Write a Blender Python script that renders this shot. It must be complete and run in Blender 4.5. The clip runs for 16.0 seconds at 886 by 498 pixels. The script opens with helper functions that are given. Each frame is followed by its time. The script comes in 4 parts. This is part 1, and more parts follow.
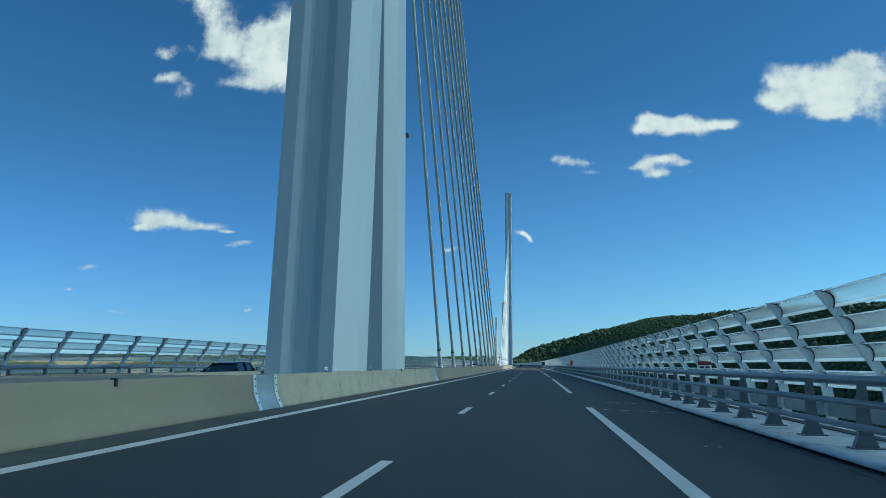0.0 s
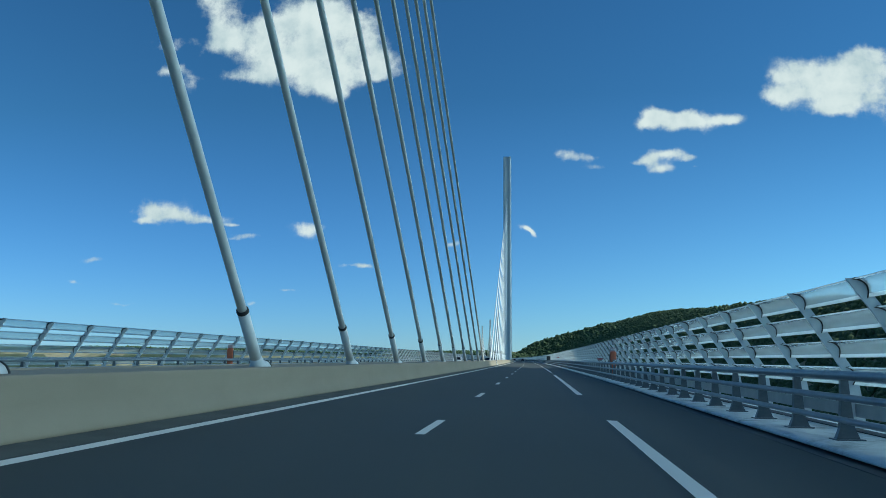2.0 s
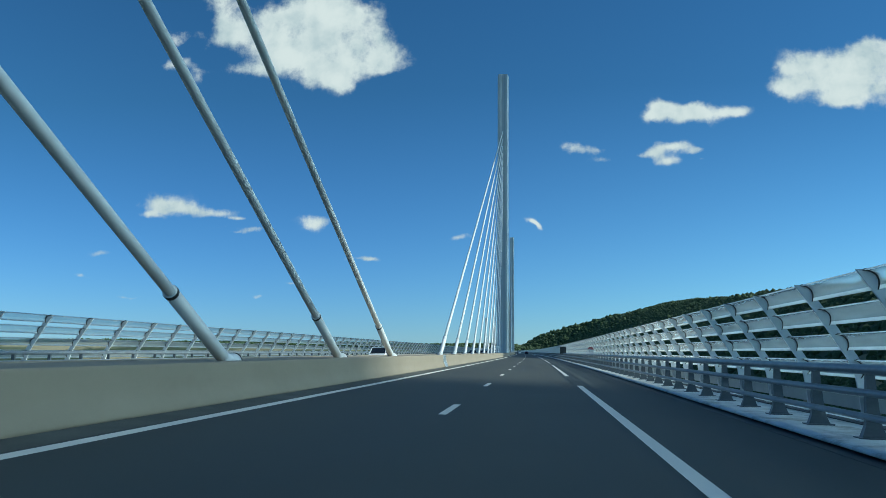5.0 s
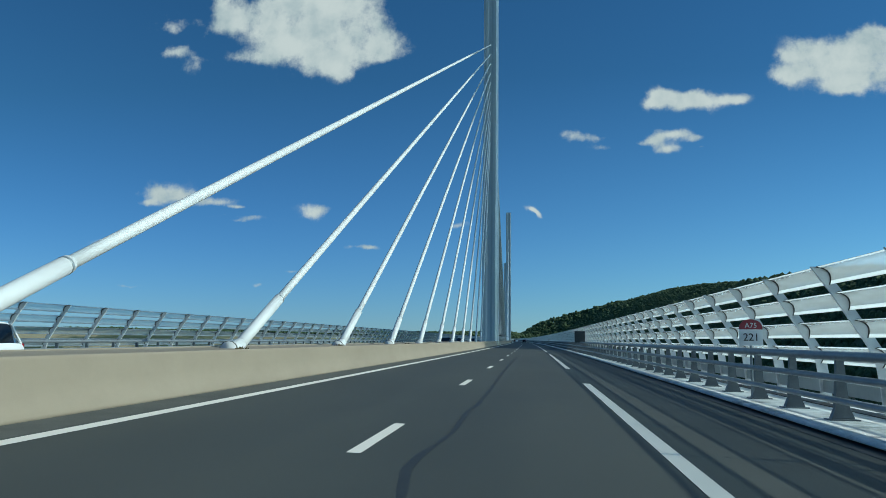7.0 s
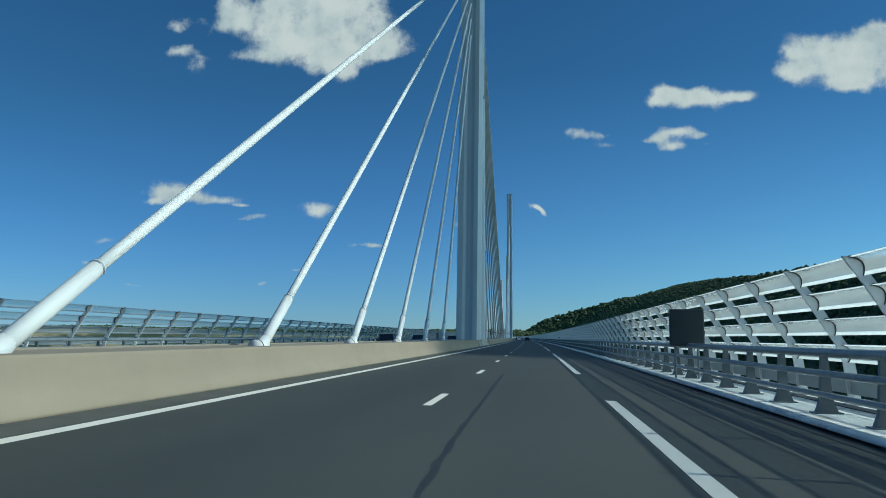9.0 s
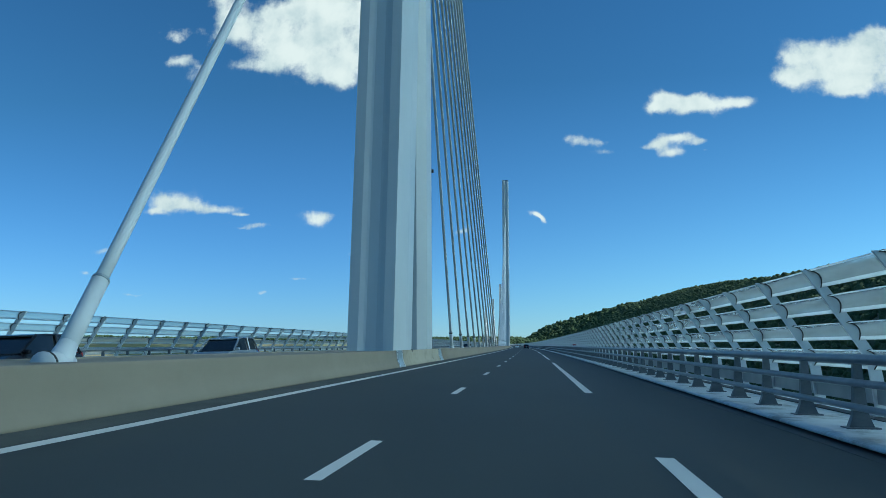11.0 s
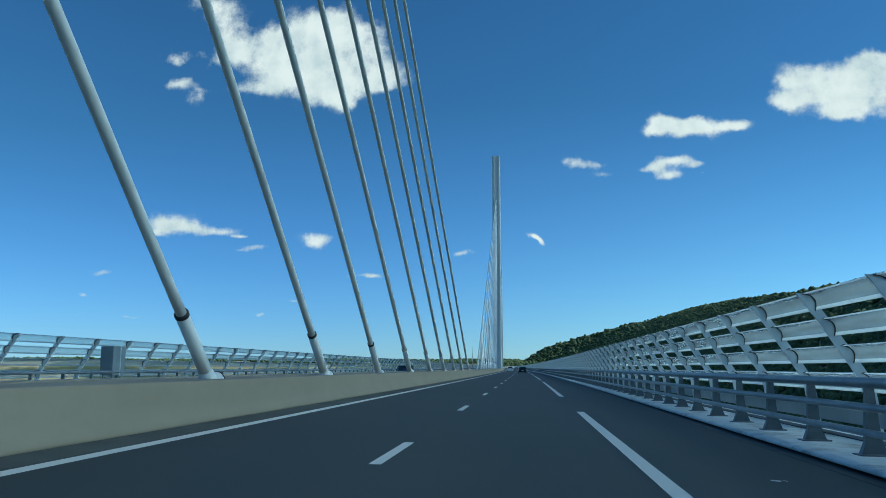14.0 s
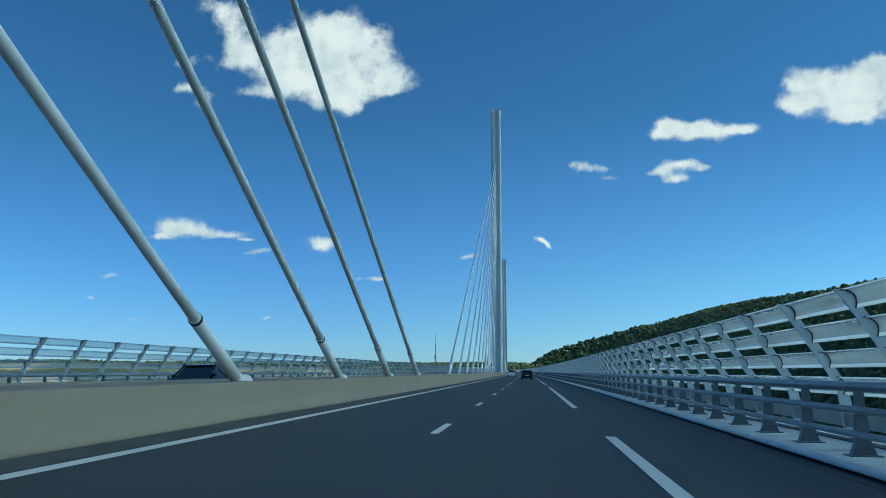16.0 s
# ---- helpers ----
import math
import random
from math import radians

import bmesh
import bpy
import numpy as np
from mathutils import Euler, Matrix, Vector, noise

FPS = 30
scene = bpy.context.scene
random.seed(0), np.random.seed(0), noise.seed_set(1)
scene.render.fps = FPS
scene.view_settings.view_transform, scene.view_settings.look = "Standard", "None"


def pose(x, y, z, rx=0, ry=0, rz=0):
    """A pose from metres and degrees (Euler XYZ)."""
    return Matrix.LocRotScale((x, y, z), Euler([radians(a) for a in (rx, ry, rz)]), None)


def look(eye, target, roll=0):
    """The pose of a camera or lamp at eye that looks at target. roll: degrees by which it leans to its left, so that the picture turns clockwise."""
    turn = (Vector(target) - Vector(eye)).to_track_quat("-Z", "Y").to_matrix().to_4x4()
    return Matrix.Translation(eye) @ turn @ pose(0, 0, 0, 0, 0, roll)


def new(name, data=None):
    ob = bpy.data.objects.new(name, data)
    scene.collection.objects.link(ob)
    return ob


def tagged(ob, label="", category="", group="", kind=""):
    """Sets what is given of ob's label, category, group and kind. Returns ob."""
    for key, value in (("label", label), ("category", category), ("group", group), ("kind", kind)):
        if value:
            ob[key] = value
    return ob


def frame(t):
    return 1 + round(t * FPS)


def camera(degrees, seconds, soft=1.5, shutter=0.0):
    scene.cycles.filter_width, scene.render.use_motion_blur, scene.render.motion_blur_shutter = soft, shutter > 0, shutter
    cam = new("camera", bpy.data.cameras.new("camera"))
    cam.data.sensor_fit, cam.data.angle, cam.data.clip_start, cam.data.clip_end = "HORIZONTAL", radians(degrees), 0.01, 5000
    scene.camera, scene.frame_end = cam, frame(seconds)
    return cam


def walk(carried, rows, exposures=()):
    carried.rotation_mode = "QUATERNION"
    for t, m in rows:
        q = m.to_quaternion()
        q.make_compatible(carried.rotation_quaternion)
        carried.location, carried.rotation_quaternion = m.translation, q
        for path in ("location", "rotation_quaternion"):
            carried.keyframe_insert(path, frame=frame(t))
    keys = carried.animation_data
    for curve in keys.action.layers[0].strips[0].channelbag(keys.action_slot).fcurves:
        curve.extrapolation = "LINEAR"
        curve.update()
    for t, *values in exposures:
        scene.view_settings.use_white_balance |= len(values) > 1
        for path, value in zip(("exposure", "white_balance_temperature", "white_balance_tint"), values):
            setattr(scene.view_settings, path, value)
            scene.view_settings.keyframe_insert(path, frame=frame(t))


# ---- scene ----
# ---- the road's line: s metres along the deck, d metres to the right of the cable plane ----
BEND = -6.215e-5
FALL = 0.029


def at(s, d, z):
    """A point on the slightly bent deck."""
    return Vector((d + BEND * s * s / 2, s, z))


def deck_z(d):
    """Height of the carriageway, which falls to both sides."""
    return -FALL * abs(d)


def here(s, d=0.0, z=0.0, turn=0.0):
    """A pose that follows the road's heading."""
    x, y, zz = at(s, d, z)
    return pose(x, y, zz, 0, 0, -math.degrees(BEND * s) + turn)


# ---- camera ----
cam = camera(57.48, 16.0, soft=0.45, shutter=0.0)
CAM = [
    (0.0, -31.89, 8.145, 6.48, 8.12, 0.25),
    (0.5, -17.12, 8.169, 6.64, 7.89, 0.30),
    (1.0, -2.34, 8.199, 6.64, 7.93, 0.31),
    (1.5, 12.45, 8.229, 6.76, 7.94, 0.28),
    (2.0, 27.29, 8.134, 6.73, 7.71, 0.53),
    (2.5, 42.02, 8.105, 6.81, 7.71, 0.50),
    (3.0, 56.69, 8.079, 6.86, 7.66, 0.45),
    (3.5, 71.36, 8.057, 6.99, 7.73, 0.40),
    (4.0, 86.11, 8.064, 7.10, 7.64, 0.48),
    (6.5, 160.00, 8.175, 7.14, 6.49, 0.49),
    (7.0, 174.77, 8.189, 7.11, 6.38, 0.45),
    (7.5, 189.53, 8.192, 7.27, 6.38, 0.37),
    (8.0, 204.31, 8.194, 7.46, 6.27, 0.36),
    (8.5, 219.10, 8.193, 7.42, 6.18, 0.41),
    (11.0, 293.13, 8.266, 7.43, 6.79, -0.05),
    (11.5, 307.68, 8.260, 7.47, 6.81, -0.11),
    (12.0, 322.15, 8.253, 7.57, 7.04, -0.14),
    (12.5, 336.70, 8.244, 7.56, 7.33, -0.14),
    (13.0, 351.51, 8.255, 7.60, 7.65, -0.07),
    (13.5, 366.29, 8.234, 7.35, 7.82, -0.06),
    (14.0, 381.09, 8.210, 7.31, 8.36, -0.01),
    (14.5, 395.93, 8.187, 7.45, 8.59, 0.05),
    (15.0, 410.84, 8.168, 7.69, 8.92, 0.13),
    (15.5, 425.64, 8.173, 7.68, 8.67, 0.09),
    (16.0, 440.40, 8.178, 7.78, 8.60, 0.14),
]
EYE = 1.264
rows = []
for t, s, d, yaw, pitch, roll in CAM:
    x, y, z = at(s, d, deck_z(d) + EYE)
    rows.append((t, pose(x, y, z, 90 + pitch, 0, yaw) @ pose(0, 0, 0, 0, 0, roll)))
walk(cam, rows, [(0, 0.1, 6130, -8.0), (4.2, 0.1, 6130, -8.0), (6.3, -0.2, 6130, -8.0), (7.2, -0.28, 6130, -8.0), (8.8, -0.3, 6130, -8.0), (10.6, 0.22, 6130, -8.0), (16, 0.17, 6130, -8.0)])

# ---- world and sun ----
SUN_UP, SUN_ROUND = 33.4, 90.5
sun_data = bpy.data.lights.new("sun", "SUN")
sun_data.energy, sun_data.angle, sun_data.color = 4.0, radians(0.55), (1.0, 0.98, 0.92)
sun = new("sun", sun_data)
sun_way = Vector((math.sin(radians(SUN_ROUND)) * math.cos(radians(SUN_UP)), math.cos(radians(SUN_ROUND)) * math.cos(radians(SUN_UP)), math.sin(radians(SUN_UP))))
sun.matrix_world = look(sun_way * 100, (0, 0, 0))

# Fair-weather clouds: place (right, up), half sizes and density, as tangents seen along the road.
HIGH_HEAP = [
    (-0.279, 0.409, 0.0699, 0.0451, 1.00),
    (-0.240, 0.387, 0.0542, 0.0293, 1.00),
    (-0.208, 0.370, 0.0358, 0.0153, 1.00),
    (-0.325, 0.398, 0.0370, 0.0343, 1.00),
    (-0.285, 0.358, 0.0335, 0.0231, 1.00),
    (-0.299, 0.451, 0.0652, 0.0314, 1.00),
    (-0.345, 0.433, 0.0350, 0.0268, 0.85),
    (-0.262, 0.345, 0.0182, 0.0092, 0.90),
    (-0.230, 0.426, 0.0302, 0.0310, 1.00),
]
HIGH_SHREDS = [
    (-0.404, 0.434, 0.0474, 0.0228, 0.74),
    (-0.426, 0.416, 0.0376, 0.0143, 0.66),
    (-0.387, 0.401, 0.0372, 0.0226, 0.68),
    (-0.364, 0.376, 0.0350, 0.0168, 0.63),
    (-0.490, 0.421, 0.0282, 0.0134, 0.76),
    (-0.496, 0.382, 0.0341, 0.0114, 0.80),
    (-0.463, 0.363, 0.0279, 0.0132, 0.72),
    (-0.425, 0.463, 0.0279, 0.0365, 0.74),
    (-0.453, 0.497, 0.0361, 0.0233, 0.68),
    (-0.394, 0.371, 0.0294, 0.0094, 0.53),
]
EAST_HEAP = [
    (0.347, 0.335, 0.0546, 0.0297, 1.00),
    (0.380, 0.344, 0.0415, 0.0339, 1.00),
    (0.362, 0.307, 0.0294, 0.0126, 1.00),
    (0.296, 0.322, 0.0248, 0.0184, 0.95),
    (0.317, 0.358, 0.0261, 0.0128, 0.90),
    (0.402, 0.373, 0.0230, 0.0155, 0.95),
    (0.428, 0.338, 0.0441, 0.0406, 1.00),
    (0.299, 0.349, 0.0196, 0.0071, 0.75),
]
EAST_STREAKS = [
    (0.164, 0.297, 0.0404, 0.0122, 1.00),
    (0.147, 0.303, 0.0203, 0.0101, 0.95),
    (0.193, 0.294, 0.0281, 0.0114, 1.00),
    (0.236, 0.295, 0.0185, 0.0085, 0.90),
    (0.136, 0.292, 0.0136, 0.0072, 0.80),
    (0.156, 0.253, 0.0269, 0.0071, 0.90),
    (0.186, 0.247, 0.0160, 0.0049, 0.88),
    (0.152, 0.237, 0.0188, 0.0064, 0.88),
    (0.136, 0.247, 0.0135, 0.0057, 0.80),
]
EAST_WISPS = [
    (0.040, 0.256, 0.0180, 0.0087, 0.70),
    (0.064, 0.250, 0.0241, 0.0065, 0.70),
    (0.076, 0.238, 0.0178, 0.0057, 0.62),
    (0.119, 0.244, 0.0177, 0.0043, 0.58),
    (0.193, 0.237, 0.0093, 0.0028, 0.55),
]
WEST_STREAKS = [
    (-0.473, 0.182, 0.0500, 0.0114, 1.00),
    (-0.503, 0.191, 0.0276, 0.0129, 1.00),
    (-0.420, 0.177, 0.0278, 0.0075, 0.95),
    (-0.516, 0.176, 0.0143, 0.0046, 0.72),
    (-0.395, 0.170, 0.0184, 0.0037, 0.80),
    (-0.425, 0.156, 0.0385, 0.0037, 0.58),
    (-0.371, 0.153, 0.0228, 0.0052, 0.74),
    (-0.398, 0.149, 0.0230, 0.0037, 0.60),
    (-0.296, 0.163, 0.0172, 0.0103, 0.85),
    (-0.277, 0.168, 0.0164, 0.0066, 0.72),
    (-0.104, 0.142, 0.0164, 0.0057, 0.92),
]
LOW_FLECKS = [
    (-0.235, 0.115, 0.0249, 0.0036, 0.64),
    (-0.215, 0.114, 0.0131, 0.0036, 0.66),
    (-0.318, 0.084, 0.0209, 0.0036, 0.72),
    (-0.581, 0.125, 0.0200, 0.0053, 0.72),
    (-0.613, 0.094, 0.0121, 0.0030, 0.58),
    (-0.536, 0.066, 0.0236, 0.0030, 0.70),
    (-0.366, 0.069, 0.0113, 0.0029, 0.68),
    (-0.306, 0.102, 0.0075, 0.0029, 0.55),
]
SLANTED_FLECK = [(-0.011, 0.159, 0.0115, 0.003, 1.0)]
CLOUDS = HIGH_HEAP + HIGH_SHREDS + EAST_HEAP + EAST_STREAKS + EAST_WISPS + WEST_STREAKS + LOW_FLECKS + SLANTED_FLECK


def build_world():
    world = bpy.data.worlds.new("sky")
    world.use_nodes = True
    scene.world = world
    nt = world.node_tree
    nt.nodes.clear()

    def node(kind, **sets):
        n = nt.nodes.new(kind)
        for key, value in sets.items():
            setattr(n, key, value)
        return n

    def link(a, b):
        nt.links.new(a, b)

    def math_node(op, a, b=None, clamp=False):
        n = node("ShaderNodeMath", operation=op, use_clamp=clamp)
        for i, v in enumerate((a, b)):
            if v is None:
                continue
            if isinstance(v, (int, float)):
                n.inputs[i].default_value = v
            else:
                link(v, n.inputs[i])
        return n.outputs[0]

    sky = node("ShaderNodeTexSky", sky_type="NISHITA", sun_disc=False, sun_elevation=radians(SUN_UP), sun_rotation=radians(SUN_ROUND),
               altitude=300, air_density=1.0, dust_density=0.0, ozone_density=4.0)
    coord = node("ShaderNodeTexCoord")
    sep = node("ShaderNodeSeparateXYZ")
    link(coord.outputs["Generated"], sep.inputs[0])
    ahead = math_node("MAXIMUM", sep.outputs[1], 0.02)
    u = math_node("DIVIDE", sep.outputs[0], ahead)
    v = math_node("DIVIDE", sep.outputs[2], ahead)
    flat = node("ShaderNodeCombineXYZ")
    link(u, flat.inputs[0]), link(v, flat.inputs[1])
    warp = node("ShaderNodeTexNoise", noise_dimensions="2D")
    warp.inputs["Scale"].default_value, warp.inputs["Detail"].default_value = 22, 4
    link(flat.outputs[0], warp.inputs["Vector"])
    off = node("ShaderNodeVectorMath", operation="MULTIPLY_ADD")
    link(warp.outputs["Color"], off.inputs[0])
    off.inputs[1].default_value = (0.02, 0.016, 0)
    off.inputs[2].default_value = (-0.01, -0.008, 0)
    bent = node("ShaderNodeVectorMath", operation="ADD")
    link(flat.outputs[0], bent.inputs[0]), link(off.outputs[0], bent.inputs[1])
    total = None
    for cu, cv, a, b, dense in CLOUDS:
        m = node("ShaderNodeMapping", vector_type="TEXTURE")
        m.inputs["Location"].default_value = (cu, cv, 0)
        m.inputs["Rotation"].default_value = (0, 0, radians(-38) if (cu, cv) == SLANTED_FLECK[0][:2] else 0)
        m.inputs["Scale"].default_value = (a, b, 1)
        link(bent.outputs[0], m.inputs["Vector"])
        ln = node("ShaderNodeVectorMath", operation="LENGTH")
        link(m.outputs[0], ln.inputs[0])
        fall = math_node("EXPONENT", math_node("MULTIPLY", math_node("MULTIPLY", ln.outputs["Value"], ln.outputs["Value"]), -1.25))
        blob = math_node("MULTIPLY", fall, dense * 0.9)
        total = blob if total is None else math_node("ADD", total, blob)
    total = math_node("MINIMUM", total, 1.1)
    fine = node("ShaderNodeTexNoise", noise_dimensions="2D")
    fine.inputs["Scale"].default_value, fine.inputs["Detail"].default_value, fine.inputs["Roughness"].default_value = 16, 11, 0.66
    link(flat.outputs[0], fine.inputs["Vector"])
    body = math_node("ADD", total, math_node("MULTIPLY", math_node("SUBTRACT", fine.outputs[0], 0.5), 2.0))
    inside = node("ShaderNodeMapRange", interpolation_type="SMOOTHSTEP")
    inside.inputs["From Min"].default_value, inside.inputs["From Max"].default_value = 0.26, 1.05
    link(body, inside.inputs["Value"])
    cover = math_node("MULTIPLY", inside.outputs[0], math_node("MULTIPLY", total, 2.4, clamp=True))
    def billow(vector):
        n = node("ShaderNodeTexNoise", noise_dimensions="2D")
        n.inputs["Scale"].default_value, n.inputs["Detail"].default_value, n.inputs["Roughness"].default_value = 17, 5, 0.5
        link(vector, n.inputs["Vector"])
        return n.outputs[0]

    # lit from the sun's side: a billow is bright where it thins towards the light
    sunward = node("ShaderNodeVectorMath", operation="ADD")
    link(bent.outputs[0], sunward.inputs[0])
    sunward.inputs[1].default_value = (0.01, 0.012, 0)
    relief = math_node("MULTIPLY", math_node("SUBTRACT", billow(bent.outputs[0]), billow(sunward.outputs[0])), 1.8)
    thick = node("ShaderNodeMapRange", interpolation_type="SMOOTHSTEP")
    thick.inputs["From Min"].default_value, thick.inputs["From Max"].default_value = -0.1, 1.0
    link(math_node("ADD", math_node("MULTIPLY", body, 0.35), math_node("ADD", relief, 0.25)), thick.inputs["Value"])
    tone = node("ShaderNodeMix", data_type="RGBA")
    tone.inputs["A"].default_value, tone.inputs["B"].default_value = (5.4, 6.3, 7.1, 1), (8.9, 9.0, 9.3, 1)
    link(thick.outputs[0], tone.inputs["Factor"])
    mix = node("ShaderNodeMix", data_type="RGBA")
    link(cover, mix.inputs["Factor"])
    def span(value, lo, hi):
        r = node("ShaderNodeMapRange", interpolation_type="SMOOTHSTEP")
        r.inputs["From Min"].default_value, r.inputs["From Max"].default_value = lo, hi
        link(value, r.inputs["Value"])
        return r.outputs[0]

    toward = node("ShaderNodeVectorMath", operation="DOT_PRODUCT")
    link(coord.outputs["Generated"], toward.inputs[0])
    toward.inputs[1].default_value = sun_way
    deep = node("ShaderNodeMix", data_type="RGBA", blend_type="MULTIPLY")
    deep.inputs["Factor"].default_value = 1.0
    tint = node("ShaderNodeMix", data_type="RGBA")
    link(math_node("MULTIPLY", v, 3.0, clamp=True), tint.inputs["Factor"])
    glow = node("ShaderNodeMix", data_type="RGBA")
    glow.inputs["A"].default_value, glow.inputs["B"].default_value = (0.52, 0.84, 1.46, 1), (0.9, 1.34, 1.82, 1)
    link(span(toward.outputs["Value"], -0.3, 0.5), glow.inputs["Factor"])
    upper = node("ShaderNodeMix", data_type="RGBA")
    upper.inputs["A"].default_value, upper.inputs["B"].default_value = (0.415, 0.74, 1.01, 1), (0.47, 0.84, 1.14, 1)
    link(span(toward.outputs["Value"], -0.25, 0.45), upper.inputs["Factor"])
    link(upper.outputs["Result"], tint.inputs["B"])
    link(glow.outputs["Result"], tint.inputs["A"])
    link(tint.outputs["Result"], deep.inputs["B"])
    link(sky.outputs[0], deep.inputs["A"])
    link(deep.outputs["Result"], mix.inputs["A"])
    link(tone.outputs["Result"], mix.inputs["B"])
    # unseen broken cumulus on the sun's side, added to light the deck sideways
    heap = node("ShaderNodeTexNoise")
    heap.inputs["Scale"].default_value, heap.inputs["Detail"].default_value, heap.inputs["Roughness"].default_value = 3.4, 7, 0.55
    link(coord.outputs["Generated"], heap.inputs["Vector"])

    around = math_node("SUBTRACT", 1.0, span(sep.outputs[1], 0.4, 0.7))
    broken = node("ShaderNodeMix", data_type="RGBA")
    link(mix.outputs["Result"], broken.inputs["A"])
    # brightest in a fill lobe set below the sun; sky away from it is clear
    under = node("ShaderNodeVectorMath", operation="DOT_PRODUCT")
    link(coord.outputs["Generated"], under.inputs[0])
    under.inputs[1].default_value = Vector((0.9, 0.0, 0.44))
    fill_lobe = span(under.outputs["Value"], 0.72, 1.0)
    spread = math_node("MULTIPLY", math_node("MULTIPLY", span(heap.outputs[0], 0.42, 0.56), around), span(sep.outputs[2], 0.03, 0.12))
    link(math_node("MULTIPLY", spread, span(under.outputs["Value"], 0.66, 0.85)), broken.inputs["Factor"])
    gain = math_node("ADD", math_node("MULTIPLY", fill_lobe, 4.6), 0.5)
    fill_glow = node("ShaderNodeVectorMath", operation="SCALE")
    fill_glow.inputs[0].default_value = (6.1, 8.4, 9.8)
    link(gain, fill_glow.inputs["Scale"])
    link(fill_glow.outputs[0], broken.inputs["B"])
    bg = node("ShaderNodeBackground")
    bg.inputs["Strength"].default_value = 0.082
    link(broken.outputs["Result"], bg.inputs["Color"])
    out = node("ShaderNodeOutputWorld")
    link(bg.outputs[0], out.inputs["Surface"])


build_world()

# ---- materials ----


class Shade:
    """A small builder of procedural materials."""

    def __init__(self, name, rough=0.6, metal=0.0):
        self.mat = bpy.data.materials.new(name)
        self.mat.use_nodes = True
        self.nt = self.mat.node_tree
        self.bsdf = self.nt.nodes["Principled BSDF"]
        self.bsdf.inputs["Roughness"].default_value = rough
        self.bsdf.inputs["Metallic"].default_value = metal
        self.coord = self.nt.nodes.new("ShaderNodeTexCoord").outputs["Object"]

    def node(self, kind):
        return self.nt.nodes.new(kind)

    def link(self, a, b):
        self.nt.links.new(a, b)

    def noise(self, scale, detail=4, rough=0.6, stretch=(1, 1, 1)):
        m = self.node("ShaderNodeMapping")
        m.inputs["Scale"].default_value = stretch
        self.link(self.coord, m.inputs[0])
        n = self.node("ShaderNodeTexNoise")
        n.inputs["Scale"].default_value, n.inputs["Detail"].default_value, n.inputs["Roughness"].default_value = scale, detail, rough
        self.link(m.outputs[0], n.inputs["Vector"])
        return n.outputs[0]

    def ramp(self, value, a, b, lo=0.35, hi=0.65):
        r = self.node("ShaderNodeValToRGB")
        r.color_ramp.elements[0].position, r.color_ramp.elements[1].position = lo, hi
        r.color_ramp.elements[0].color, r.color_ramp.elements[1].color = (*a, 1), (*b, 1)
        self.link(value, r.inputs[0])
        return r.outputs[0]

    def mix(self, fac, a, b, kind="MIX"):
        m = self.node("ShaderNodeMix")
        m.data_type, m.blend_type = "RGBA", kind
        for value, key in ((fac, "Factor"), (a, "A"), (b, "B")):
            if isinstance(value, (int, float)):
                m.inputs[key].default_value = value
            elif isinstance(value, tuple):
                m.inputs[key].default_value = (*value, 1)
            else:
                self.link(value, m.inputs[key])
        return m.outputs["Result"]

    def colour(self, socket):
        if isinstance(socket, tuple):
            self.bsdf.inputs["Base Color"].default_value = (*socket, 1)
        else:
            self.link(socket, self.bsdf.inputs["Base Color"])
        return self

    def rough(self, value, lo, hi):
        r = self.node("ShaderNodeMapRange")
        r.inputs["To Min"].default_value, r.inputs["To Max"].default_value = lo, hi
        self.link(value, r.inputs[0])
        self.link(r.outputs[0], self.bsdf.inputs["Roughness"])
        return self

    def bump(self, value, strength, distance):
        b = self.node("ShaderNodeBump")
        b.inputs["Strength"].default_value, b.inputs["Distance"].default_value = strength, distance
        self.link(value, b.inputs["Height"])
        self.link(b.outputs[0], self.bsdf.inputs["Normal"])
        return self


def plain(name, a, b, rough=0.6, metal=0.0, scale=1.5, fine=40, bump=0.15):
    """Two tones blended by coarse and fine noise, with a faint relief."""
    m = Shade(name, rough, metal)
    coarse, grain = m.noise(scale, 5), m.noise(fine, 3)
    tone = m.ramp(coarse, a, b)
    m.colour(m.mix(0.25, tone, m.ramp(grain, a, b, 0.3, 0.7)))
    if bump:
        m.bump(grain, bump, 0.01)
    return m.mat


def asphalt():
    m = Shade("asphalt", 0.8)
    grain = m.noise(90, 3, 0.7)
    wear = m.noise(0.5, 5, 0.6, (1.0, 0.06, 1))
    patch = m.noise(0.12, 4, 0.6)
    tone = m.ramp(grain, (0.024, 0.027, 0.0245), (0.072, 0.079, 0.07), 0.25, 0.75)
    tone = m.mix(0.5, tone, m.ramp(wear, (0.028, 0.031, 0.028), (0.077, 0.083, 0.073), 0.3, 0.7))
    tone = m.mix(0.25, tone, m.ramp(patch, (0.035, 0.037, 0.034), (0.068, 0.07, 0.062)))
    m.colour(tone).rough(wear, 0.62, 0.85).bump(grain, 0.5, 0.006)
    return m.mat


